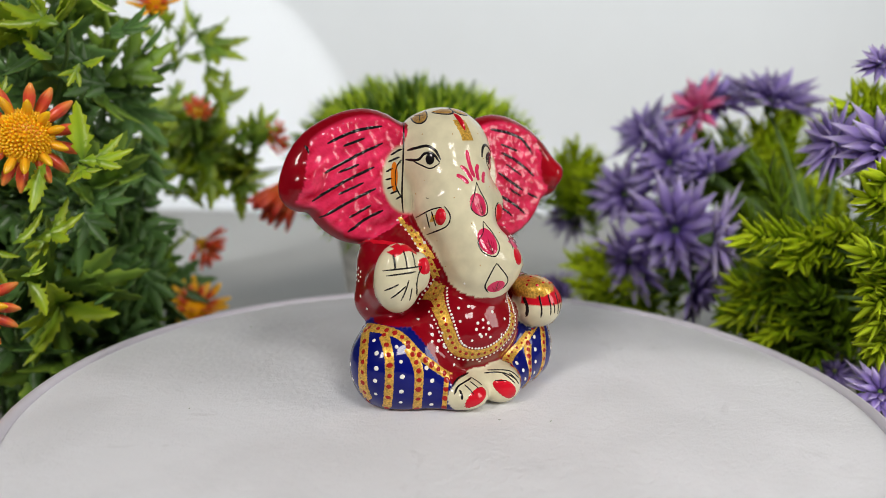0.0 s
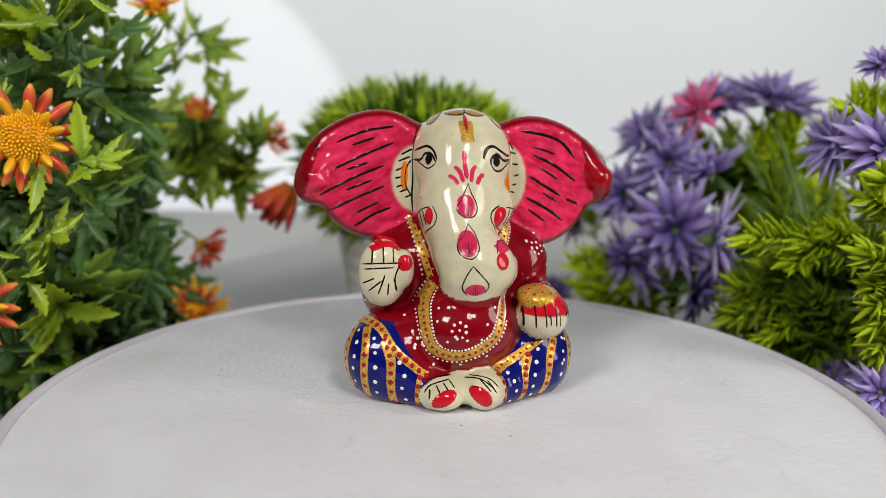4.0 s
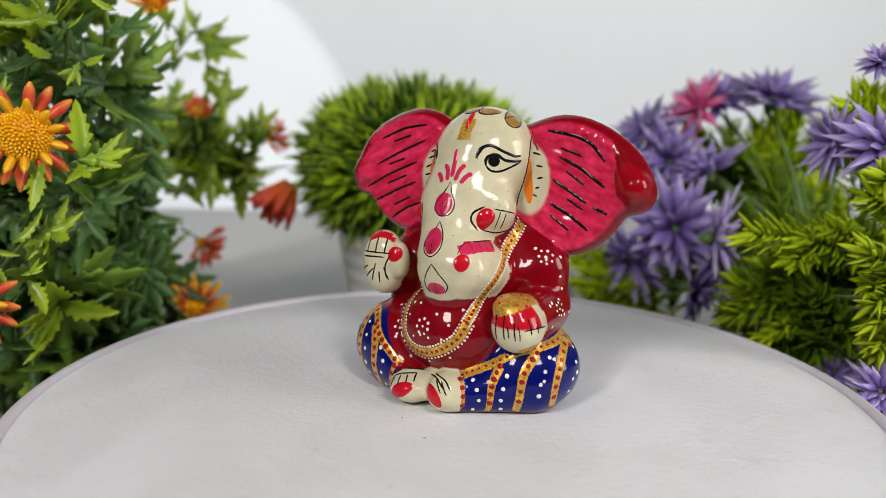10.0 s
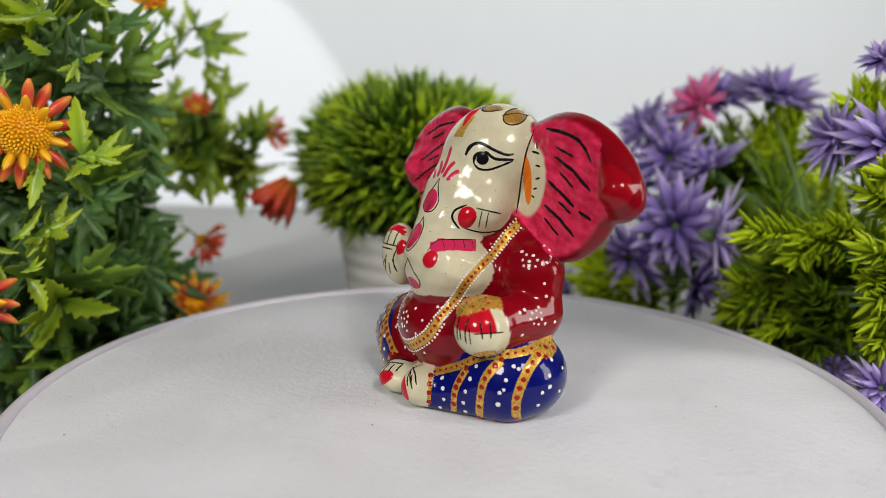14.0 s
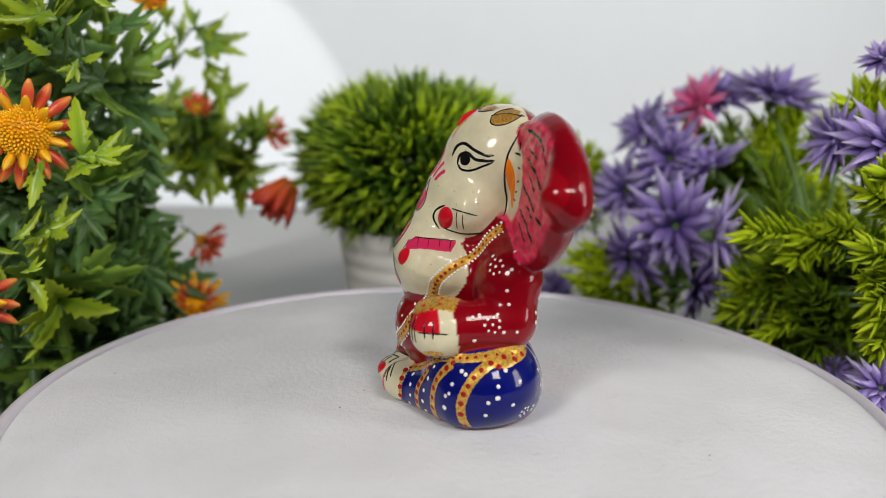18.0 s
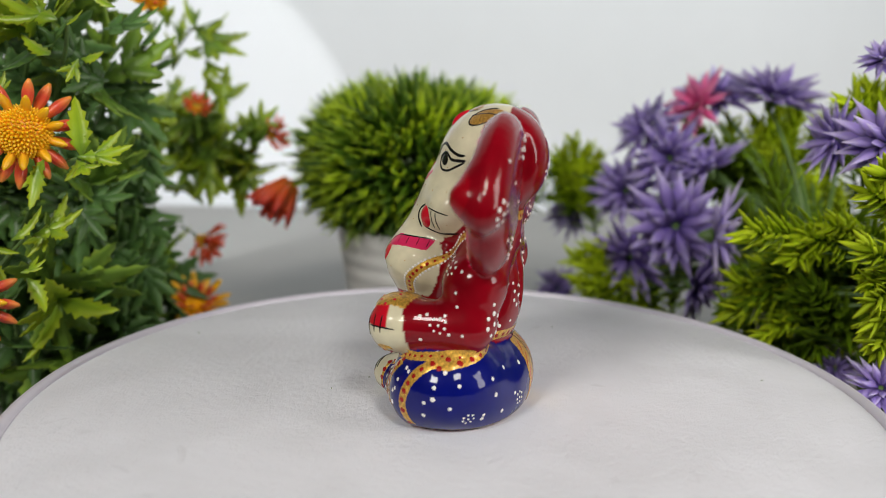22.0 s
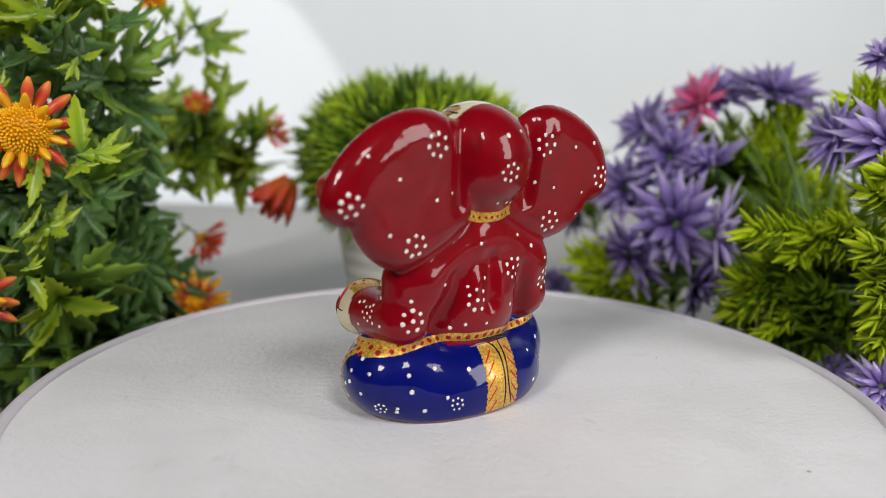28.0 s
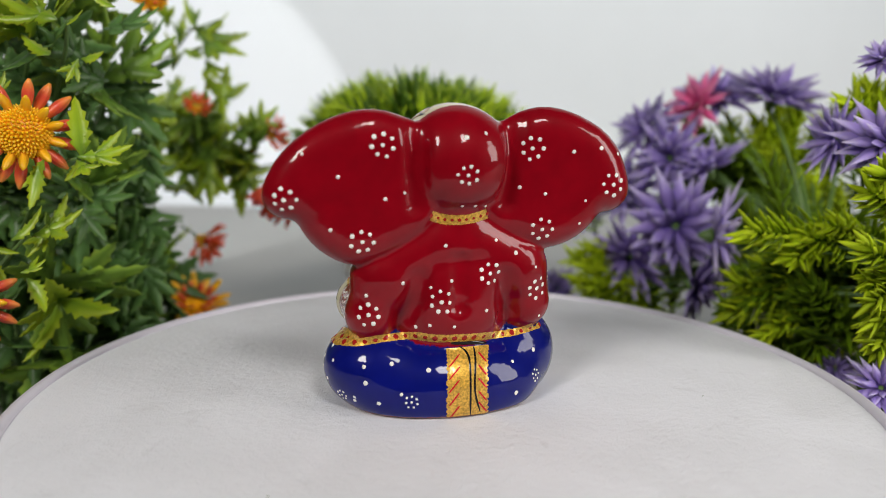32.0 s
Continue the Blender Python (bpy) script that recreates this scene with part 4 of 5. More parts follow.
dots(LEFT_FRONT, WHITE, 0.62, [(-2.7, 0.3), (-2.0, -2.9), (-1.3, -6.2), (-3.2, -9.5), (12.7, 8.7), (10.3, 4.1), (8.6, -0.4), (7.8, -4.2), (8.5, -6.7), (27.4, 13.2), (25.0, 8.4), (22.9, 4.0), (22.4, 0.4), (39.3, 14.3), (37.5, 9.0), (36.2, 5.1)])
stroke(LEFT_SIDE, GOLD, 2.50, [(13.2, 17.2), (7.2, 16.8), (-0.3, 15.3)], cap=0)
dots(LEFT_SIDE, WHITE, 0.56, [(2.7, 3.4), (17.7, 11.0), (15.8, 0.6), (5.6, 11.4), (-4.9, 10.8), (-9.0, 5.6), (9.7, 8.0), (22.6, 7.7)])
dots(LEFT, WHITE, 0.56, [(14.5, -1.3), (19.2, -3.6)])
blossoms(LEFT_SIDE, WHITE, 1.50, [(12.0, -1.1)])
blossoms(LEFT_SIDE, WHITE, 2.00, [(3.0, 24.5)])
blossoms(LEFT_FRONT, WHITE, 2.12, [(29.8, 42.7)])
dots(LEFT_SIDE, WHITE, 0.50, [(4.7, 27.3), (7.9, 30.0), (6.0, 22.2), (-2.2, 26.8), (-1.9, 20.2), (9.7, 22.1), (20.2, 37.5), (7.4, 33.8)])
dots(LEFT_FRONT, WHITE, 0.50, [(34.0, 47.6), (35.6, 43.4), (26.7, 44.8), (29.7, 29.6), (38.8, 24.6)])
beads(BACK, GOLD, 2.62, [(9.0, 53.9), (5.0, 52.8), (-0.9, 52.7), (-6.4, 54.1)], dot=0.5, gap=1.88)
beads(BACK, GOLD, 2.12, [(34.9, 21.4), (29.0, 20.5), (21.0, 21.2), (14.0, 21.4), (6.9, 20.1), (-1.6, 19.8), (-9.0, 20.0), (-16.5, 20.7), (-22.6, 22.3)], dot=0.72, gap=2.75)
stroke(BACK, GOLD, 11.75, [(-1.8, 17.2), (-2.2, -3.3)], cap=0)
stroke(BACK, BLACK, 1.00, [(3.0, 18.5), (-7.2, 18.0)])
stroke(BACK, BLACK, 1.12, [(0.6, 17.5), (-2.4, 13.0), (-3.0, -2.8)])
stroke(BACK, BLACK, 1.12, [(-3.4, 17.3), (-4.1, 12.9), (-4.2, 4.1), (-5.8, -2.1)])
stroke(BACK, SCARLET, 0.88, [(3.4, 11.6), (0.5, 15.1)])
stroke(BACK, SCARLET, 0.88, [(3.3, 7.9), (0.4, 11.4)])
stroke(BACK, SCARLET, 0.88, [(3.3, 4.1), (0.4, 7.6)])
stroke(BACK, SCARLET, 0.88, [(3.2, 0.3), (0.3, 3.9)])
stroke(BACK, SCARLET, 0.88, [(3.1, -3.5), (0.2, 0.1)])
stroke(BACK, SCARLET, 0.88, [(-4.9, 15.3), (-7.3, 12.4)])
stroke(BACK, SCARLET, 0.88, [(-5.0, 11.6), (-7.4, 8.6)])
stroke(BACK, SCARLET, 0.88, [(-5.1, 7.8), (-7.5, 4.8)])
stroke(BACK, SCARLET, 0.88, [(-5.2, 4.0), (-7.6, 1.0)])
stroke(BACK, SCARLET, 0.88, [(-5.3, 0.8), (-7.7, -2.2)])
blossoms(BACK, WHITE, 2.88, [(21.9, 72.3), (46.9, 58.6), (27.2, 47.4), (5.8, 30.2), (-7.8, 37.6), (25.7, 27.8), (-18.8, 71.5), (-43.3, 61.5), (-22.5, 49.4), (-21.5, 32.8)])
blossoms(BACK, WHITE, 2.50, [(-1.0, 64.4)])
dots(BACK, WHITE, 0.62, [(33.3, 64.3), (21.2, 58.5), (35.4, 50.8), (16.5, 36.0), (-7.0, 27.2), (-0.3, 74.3), (-15.5, 61.1), (-23.0, 59.2), (-39.0, 71.6), (-44.0, 70.0), (-30.9, 70.6), (-15.0, 43.1), (3.1, 36.0)])
dots(BACK, WHITE, 0.50, [(42.2, 70.1), (16.1, 60.0), (4.9, 45.7), (26.3, 33.1), (-9.2, 46.8), (-5.6, 75.4), (-3.1, 56.3), (0.5, 56.3), (-5.9, 56.2), (-35.0, 57.1), (-33.5, 50.8), (9.0, 23.9), (2.1, 23.1), (-22.5, 24.9), (-21.0, 38.9), (12.9, 23.8)])
dots(BACK, WHITE, 0.62, [(19.5, 13.8), (26.6, 8.9), (29.5, 4.3), (23.0, 2.8), (9.2, 11.2), (-21.2, 15.0), (-15.1, 11.9), (-16.5, 2.5)])
blossoms(BACK, WHITE, 1.62, [(13.9, 2.3), (-22.2, 7.4)])
blossoms(RIGHT_FRONT, WHITE, 1.88, [(-35.4, 38.5)])
dots(RIGHT_FRONT, WHITE, 0.50, [(-34.8, 32.5), (-32.9, 28.7), (-14.9, 45.6), (-16.8, 23.5), (-10.2, 12.9)])
dots(LEFT_FRONT, BRONZE, 0.16, [(10.5, 70.6), (13.2, 66.1), (-0.4, 59.6), (8.4, 59.1), (15.9, 59.8), (19.2, 74.4), (-3.8, 48.5), (11.1, 55.8), (4.7, 37.1), (-1.6, 33.4), (17.0, 51.1), (18.4, 57.1)])
dots(FRONT, BRONZE, 0.16, [(-3.5, 72.4), (6.6, 69.1), (-3.7, 51.0), (4.8, 47.6), (-4.1, 38.7), (5.8, 54.8), (6.5, 76.0), (-2.3, 75.9)])
dots(RIGHT_FRONT, BRONZE, 0.16, [(-15.1, 63.0), (-17.8, 59.5), (-10.7, 45.8), (-15.9, 75.8), (-7.7, 38.1), (-5.2, 57.8)])
all_v = np.concatenate([verts, np.array(laid_v)]) * 0.001
all_f = quads.tolist() + [tuple(i + len(verts) for i in f) for f in laid_f]
statue_mesh = bpy.data.meshes.new("figurine")
statue_mesh.from_pydata(all_v.tolist(), [], all_f)
layer = statue_mesh.attributes.new("paint", "FLOAT_COLOR", "POINT")
layer.data.foreach_set("color", np.concatenate([paint, np.array(laid_c)]).ravel())
for p in statue_mesh.polygons:
    p.use_smooth = True
figurine = tagged(part("figurine", statue_mesh, LACQUER), "glossy hand-painted seated elephant-headed figurine in red, cream and blue", "figurine")

# ---- pot with the grass ball ----
BALL = Vector((-0.018, 0.216, 0.050))
ball_plant = tagged(new("potted_grass_ball"), "round ball of green artificial grass in a white ribbed pot", "potted plant")
ball_plant.location = (BALL.x, BALL.y, TABLE)
pot_profile = [(0.03, 0.0)] + [(0.0385 + 0.0095 * s + 0.0003 * math.sin(s * 44), 0.064 * s) for s in (i / 60 for i in range(61))] + [(0.046, 0.0645), (0.0445, 0.058), (0.03, 0.056)]
part("pot", lathe(pot_profile, 72), POT_CERAMIC, ball_plant, "white ceramic pot with fine ribs")
rng = random.Random(4)
soup = Soup()
for i in range(210):
    z = 1 - 1.8 * (i + 0.5) / 210
    a = i * 2.39996
    d = Vector((math.sqrt(1 - z * z) * math.cos(a), math.sqrt(1 - z * z) * math.sin(a), z))
    reach, tone = rng.uniform(0.82, 1.15), rng.uniform(0.45, 1.3)
    for k in range(24):
        off = Vector((rng.gauss(0, 1), rng.gauss(0, 1), rng.gauss(0, 1)))
        b = (d + off * 0.04).normalized()
        foot = Vector((b.x * 0.05, b.y * 0.05, b.z * 0.03))
        aim_to = (d + off * 0.24 + Vector((0, 0, 0.1))).normalized()
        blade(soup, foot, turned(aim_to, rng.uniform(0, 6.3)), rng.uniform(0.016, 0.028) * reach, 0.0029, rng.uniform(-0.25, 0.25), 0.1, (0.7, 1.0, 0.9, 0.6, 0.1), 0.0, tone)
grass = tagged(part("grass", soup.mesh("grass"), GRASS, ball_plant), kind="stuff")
grass.location = (0, 0, BALL.z - TABLE)
core = bmesh.new()
bmesh.ops.create_icosphere(core, subdivisions=3, radius=1, matrix=Matrix.LocRotScale((0, 0, BALL.z - TABLE), None, (0.046, 0.046, 0.03)))
part("core", core, STEM_PLASTIC, ball_plant, "dark green foam core")

# ---- flowers ----


def spiky_flower(parent, where, facing, radius, petals, rings=3, seed=0, label=""):
    """A flower of pointed petals with toothed edges, in rings."""
    rng = random.Random(seed)
    flower = tagged(new("flower"), label)
    flower.parent = parent
    flower.location, flower.rotation_euler = where, turned(facing, rng.uniform(0, 6)).to_euler()
    soup = Soup()
    for ring in range(rings):
        count, tilt = (15, 11, 7)[ring], (84, 68, 48)[ring]
        for i in range(count):
            a = 2 * math.pi * (i + 0.5 * ring + rng.uniform(-0.25, 0.25)) / count
            t = radians(tilt + rng.uniform(-9, 9))
            d = Vector((math.sin(t) * math.cos(a), math.sin(t) * math.sin(a), math.cos(t)))
            side = Vector((-math.sin(a), math.cos(a), 0))
            m = Matrix((side, d.cross(side), d)).transposed() @ Matrix.Rotation(rng.uniform(-0.3, 0.3), 3, "Z")
            long = radius * rng.uniform(0.78, 1.16) * (1, 0.84, 0.6)[ring]
            wide = radius * (0.24, 0.23, 0.2)[ring]
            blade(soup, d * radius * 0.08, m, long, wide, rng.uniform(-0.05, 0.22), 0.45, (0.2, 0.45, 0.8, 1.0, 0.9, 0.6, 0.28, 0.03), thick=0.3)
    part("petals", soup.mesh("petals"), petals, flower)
    cup = lathe([(0.001, -0.28 * radius), (0.05 * radius, -0.26 * radius), (0.16 * radius, -0.04 * radius), (0.12 * radius, 0.0), (0.001, 0.02 * radius)], 14)
    part("calyx", cup, STEM_PLASTIC, flower)
    return flower


def daisy(parent, where, facing, radius, petals, label, seed=0, inner=None, disc=0.5, tilt0=84, count=14, wide=0.2):
    """A daisy with rounded petals and a domed centre of small florets."""
    rng = random.Random(seed)
    flower = tagged(new("flower"), label)
    flower.parent = parent
    flower.location, flower.rotation_euler = where, turned(facing, rng.uniform(0, 6)).to_euler()
    for ring, mat in ((0, petals), (1, inner or petals)):
        soup = Soup()
        n = count if ring == 0 else count - 3
        for i in range(n):
            a = 2 * math.pi * (i + 0.5 * ring + rng.uniform(-0.22, 0.22)) / n
            t = radians(tilt0 - 22 * ring + rng.uniform(-10, 10))
            d = Vector((math.sin(t) * math.cos(a), math.sin(t) * math.sin(a), math.cos(t)))
            side = Vector((-math.sin(a), math.cos(a), 0))
            m = Matrix((side, d.cross(side), d)).transposed()
            blade(soup, d * radius * 0.3, m, radius * rng.uniform(0.62, 0.74) * (1 - 0.26 * ring), radius * wide * (1 - 0.2 * ring), rng.uniform(0.0, 0.2), 0.15, (0.4, 0.6, 0.85, 1.0, 1.0, 0.75, 0.25), thick=0.6)
        part("petals", soup.mesh("petals"), mat, flower)
    if disc < 0.1:
        return flower
    soup = Soup()
    florets = 230
    for i in range(florets):
        s = math.sqrt((i + 0.5) / florets)
        a = i * 2.39996
        t = s * radians(78)
        d = Vector((math.sin(t) * math.cos(a), math.sin(t) * math.sin(a), math.cos(t)))
        foot = Vector((d.x, d.y, d.z * 0.75)) * radius * disc * 0.85
        blade(soup, foot, turned(d), radius * 0.09, radius * 0.07, 0, 0, (1.0, 1.0, 0.75, 0.1), thick=1.0)
    part("centre", soup.mesh("centre"), DISC_YELLOW, flower, "domed yellow centre")
    heart = lathe([(0.001, -0.6 * disc * radius)] + [(radius * disc * 0.9 * math.cos(a), radius * disc * 0.66 * math.sin(a)) for a in (radians(d) for d in range(-40, 90, 12))], 20)
    part("heart", heart, DISC_YELLOW, flower)
    return flower


# ---- shrub with lobed leaves and orange flowers ----


def lobe(soup, foot, angle, length, width, curl, fold, rng, teeth=5):
    """One toothed blade of a leaf: it grows from foot, in the leaf's own plane, at an angle to the leaf's axis."""
    def reach(s):
        return math.sin(math.pi * s ** 0.8) ** 0.8

    outline = [(0.0, 0.14)]
    for k in range(teeth):
        step = 0.82 / teeth
        s = 0.12 + step * k
        outline += [(s, 0.74 * reach(s)), (s + 0.8 * step, rng.uniform(1.1, 1.3) * reach(s + 0.8 * step))]
    outline += [(0.95, 0.14), (1.0, 0.0)]
    c, n = math.cos(angle), math.sin(angle)
    verts, run, faces = [], [], []
    for s, w in outline:
        for side in (-1, 0, 1):
            u, v = side * w * width / 2, s * length
            x, z = foot[0] + u * c + v * n, foot[1] - u * n + v * c
            broad = math.sin(math.pi * min(1.0, 0.15 + 0.85 * s)) * width / 2
            for lift in (0.00018, -0.00018):
                y = curl * z * abs(z) / 0.026 - fold * abs(side) * broad + (0.0004 if side == 0 else 0) + lift + 0.15 * abs(foot[0] + side * broad * c + v * n)
                verts.append((x, y, z))
                run.append(min(1.0, 0.1 + 0.5 * s + 0.35 * abs(side) * w))
    for i in range(len(outline) - 1):
        a, b = 6 * i, 6 * (i + 1)
        for k in (0, 2):
            faces.append((a + k, a + k + 2, b + k + 2, b + k))
            faces.append((b + k + 1, b + k + 3, a + k + 3, a + k + 1))
        faces += [(a, b, b + 1, a + 1), (a + 4, a + 5, b + 5, b + 4)]
    soup.add(verts, faces, run)


def lobed_leaf(seed, mat, sides):
    """A leaf of one middle blade and so many pairs of side blades; it grows along z."""
    rng = random.Random(seed)
    soup = Soup()
    length, curl, fold = 0.026, rng.uniform(0.1, 0.35), rng.uniform(0.2, 0.45)
    lobe(soup, (0, 0), 0, length, length * (0.29 if sides else 0.34), curl, fold, rng)
    for k in range(sides):
        for side in (-1, 1):
            lobe(soup, (side * 0.0003, length * (0.3 - 0.2 * k)), side * radians(rng.uniform(36, 50) + 12 * k), length * (0.62 - 0.18 * k) * rng.uniform(0.9, 1.1), length * 0.22, curl, fold, rng, 4)
    me = soup.mesh("leaf")
    me.materials.append(mat)
    return me


OLD_LEAVES = [lobed_leaf(k, LEAF, 2) for k in range(7)]
MID_LEAVES = [lobed_leaf(k + 40, MID_LEAF, 1) for k in range(4)]
YOUNG_LEAVES = [lobed_leaf(k + 20, YOUNG_LEAF, k % 2) for k in range(6)]
inner = Soup()


def whorl(parent, where, axis, count, size, rng, spread=60, leaves=None, joined=None):
    for i in range(count):
        a = 2 * math.pi * (i + rng.uniform(-0.3, 0.3)) / count
        t = radians(spread + rng.uniform(-22, 22))
        d = turned(axis) @ Vector((math.sin(t) * math.cos(a), math.sin(t) * math.sin(a), math.cos(t)))
        side = Vector((0, 0, 1)).cross(d)
        side = side.normalized() if side.length > 0.1 else Vector((1, 0, 0))
        m = Matrix((side, d.cross(side), d)).transposed() @ Matrix.Rotation(rng.uniform(-1.3, 1.3), 3, "Z")
        mesh, place = rng.choice(leaves), Matrix.LocRotScale(where, m.to_quaternion(), (size * rng.uniform(0.8, 1.2),) * 3)
        if joined:
            joined.add([place @ v.co for v in mesh.vertices], [tuple(f.vertices) for f in mesh.polygons], [d.value for d in mesh.attributes["run"].data])
            continue
        leaf = new("leaf", mesh)
        leaf.parent = parent
        leaf.matrix_basis = place


def leaf_between(parent, a, b, meshes, rng, joined=None):
    """One leaf from a to b, its upper face turned up and a little to the front."""
    d = b - a
    length, d = d.length, d.normalized()
    up = Vector((rng.uniform(-0.5, 0.5), -1 + rng.uniform(-0.3, 0.3), 0.9 + rng.uniform(-0.4, 0.4)))
    up = (up - d * up.dot(d)).normalized()
    mesh = rng.choice(meshes)
    tip = max((v.co for v in mesh.vertices), key=lambda co: co.z)
    bend = math.atan2(tip.y, tip.z)
    turn = Matrix((up.cross(d), up, d)).transposed() @ Matrix.Rotation(bend, 3, "X")
    size = length / math.hypot(tip.y, tip.z)
    place = Matrix.LocRotScale(a, turn.to_quaternion(), (size, size, size))
    if joined:
        joined.add([place @ v.co for v in mesh.vertices], [tuple(f.vertices) for f in mesh.polygons], [q.value for q in mesh.attributes["run"].data])
        return
    leaf = new("leaf", mesh)
    leaf.parent = parent
    leaf.matrix_basis = place


shrub = tagged(new("flowering_shrub"), "leafy green artificial shrub with orange and red flowers", "artificial plant")
SHRUB_FOOT = Vector((-0.205, 0.120, 0.005))
part("pot", lathe([(0.02, 0.0), (0.032, 0.0), (0.038, 0.05), (0.04, 0.05), (0.04, 0.055), (0.036, 0.055), (0.034, 0.05)], 48), POT_CERAMIC, shrub, "small white pot").location = (SHRUB_FOOT.x, SHRUB_FOOT.y, TABLE)
rng = random.Random(11)
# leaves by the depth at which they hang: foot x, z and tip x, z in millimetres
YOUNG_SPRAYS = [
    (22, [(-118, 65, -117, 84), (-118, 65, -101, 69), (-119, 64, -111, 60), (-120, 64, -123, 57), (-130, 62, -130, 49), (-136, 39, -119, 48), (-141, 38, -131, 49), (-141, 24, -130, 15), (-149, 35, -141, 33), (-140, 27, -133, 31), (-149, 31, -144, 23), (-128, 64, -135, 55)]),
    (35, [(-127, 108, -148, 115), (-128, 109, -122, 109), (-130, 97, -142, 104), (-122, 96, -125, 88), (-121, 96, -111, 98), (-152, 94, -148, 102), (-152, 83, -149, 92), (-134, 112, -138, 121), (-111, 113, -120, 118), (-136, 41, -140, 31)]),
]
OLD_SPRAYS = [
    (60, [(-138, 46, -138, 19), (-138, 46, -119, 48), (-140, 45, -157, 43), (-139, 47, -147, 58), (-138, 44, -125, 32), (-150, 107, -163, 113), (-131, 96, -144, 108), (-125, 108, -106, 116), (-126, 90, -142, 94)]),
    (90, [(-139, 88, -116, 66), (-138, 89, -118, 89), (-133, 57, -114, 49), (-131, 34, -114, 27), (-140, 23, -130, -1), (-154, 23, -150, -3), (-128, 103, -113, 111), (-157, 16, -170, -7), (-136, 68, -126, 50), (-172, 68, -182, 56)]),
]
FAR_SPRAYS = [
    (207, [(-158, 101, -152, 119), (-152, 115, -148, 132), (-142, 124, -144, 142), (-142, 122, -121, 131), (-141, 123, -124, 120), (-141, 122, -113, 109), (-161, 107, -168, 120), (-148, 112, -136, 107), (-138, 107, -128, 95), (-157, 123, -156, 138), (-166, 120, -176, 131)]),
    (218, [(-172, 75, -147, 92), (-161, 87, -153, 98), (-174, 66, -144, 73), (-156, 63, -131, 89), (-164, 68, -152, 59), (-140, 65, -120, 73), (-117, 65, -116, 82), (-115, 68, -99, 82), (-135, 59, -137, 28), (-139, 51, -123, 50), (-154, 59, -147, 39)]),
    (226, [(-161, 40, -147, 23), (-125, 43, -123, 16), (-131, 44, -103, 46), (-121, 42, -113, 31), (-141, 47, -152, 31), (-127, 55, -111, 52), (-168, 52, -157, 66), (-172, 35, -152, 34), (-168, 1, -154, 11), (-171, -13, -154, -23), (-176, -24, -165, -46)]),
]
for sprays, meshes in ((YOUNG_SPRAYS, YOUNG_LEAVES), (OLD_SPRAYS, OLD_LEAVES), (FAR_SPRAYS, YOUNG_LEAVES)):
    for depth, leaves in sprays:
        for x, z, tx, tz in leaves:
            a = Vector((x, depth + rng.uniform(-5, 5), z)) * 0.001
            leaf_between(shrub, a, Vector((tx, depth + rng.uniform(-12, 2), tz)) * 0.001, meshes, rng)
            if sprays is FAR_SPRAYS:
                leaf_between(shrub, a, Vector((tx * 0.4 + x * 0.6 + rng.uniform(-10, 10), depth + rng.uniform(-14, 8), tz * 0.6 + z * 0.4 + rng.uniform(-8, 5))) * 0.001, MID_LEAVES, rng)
# the bare stems that carry the sprays
for knots in ([(-179, 213, 95), (-158, 213, 109), (-146, 209, 122), (-128, 207, 128)], [(-199, 201, 51), (-174, 216, 64), (-149, 218, 64), (-132, 219, 59), (-119, 221, 60), (-111, 221, 64)],
              [(-147, 218, 64), (-131, 222, 51), (-121, 226, 44), (-108, 227, 47), (-98, 227, 48)], [(-170, 60, 20), (-143, 50, 60), (-120, 22, 64)], [(-160, 80, 70), (-135, 50, 100), (-126, 35, 108)],
              [(-160, 218, 11), (-152, 221, 5), (-155, 223, -32)], [(-180, 60, 10), (-150, 30, 30), (-139, 22, 38)]):
    part("stem", stem_tube([Vector(k) * 0.001 for k in knots], 0.0009, 0.0006), STEM_PLASTIC, shrub)
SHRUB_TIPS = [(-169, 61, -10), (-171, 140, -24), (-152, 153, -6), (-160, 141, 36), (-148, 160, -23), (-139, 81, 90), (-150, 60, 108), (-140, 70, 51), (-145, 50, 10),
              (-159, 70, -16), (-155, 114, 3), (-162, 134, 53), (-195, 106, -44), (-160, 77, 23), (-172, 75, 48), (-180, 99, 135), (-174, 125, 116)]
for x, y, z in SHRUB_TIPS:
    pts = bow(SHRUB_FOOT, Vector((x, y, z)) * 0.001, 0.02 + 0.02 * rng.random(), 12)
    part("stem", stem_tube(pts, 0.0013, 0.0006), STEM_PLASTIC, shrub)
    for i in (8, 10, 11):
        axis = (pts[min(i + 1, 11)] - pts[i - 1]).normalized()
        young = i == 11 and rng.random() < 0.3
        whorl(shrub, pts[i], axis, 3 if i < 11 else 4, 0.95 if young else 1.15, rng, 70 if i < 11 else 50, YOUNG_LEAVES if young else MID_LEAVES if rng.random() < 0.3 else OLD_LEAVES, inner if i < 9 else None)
# the dark leaves that fill the bush between its stems
for k in range(320):
    y = rng.uniform(80, 175)
    side = -107 - 0.37 * (y - 60)
    a = Vector((side - rng.uniform(8, 95), y, rng.uniform(-36, 74))) * 0.001
    out = Vector((rng.uniform(-0.4, 1.0), rng.uniform(-0.6, 0.2), rng.uniform(-0.8, 0.6))).normalized() * rng.uniform(0.02, 0.032)
    if (a + out).x * 1000 < side:
        leaf_between(shrub, a, a + out, OLD_LEAVES, rng, inner)
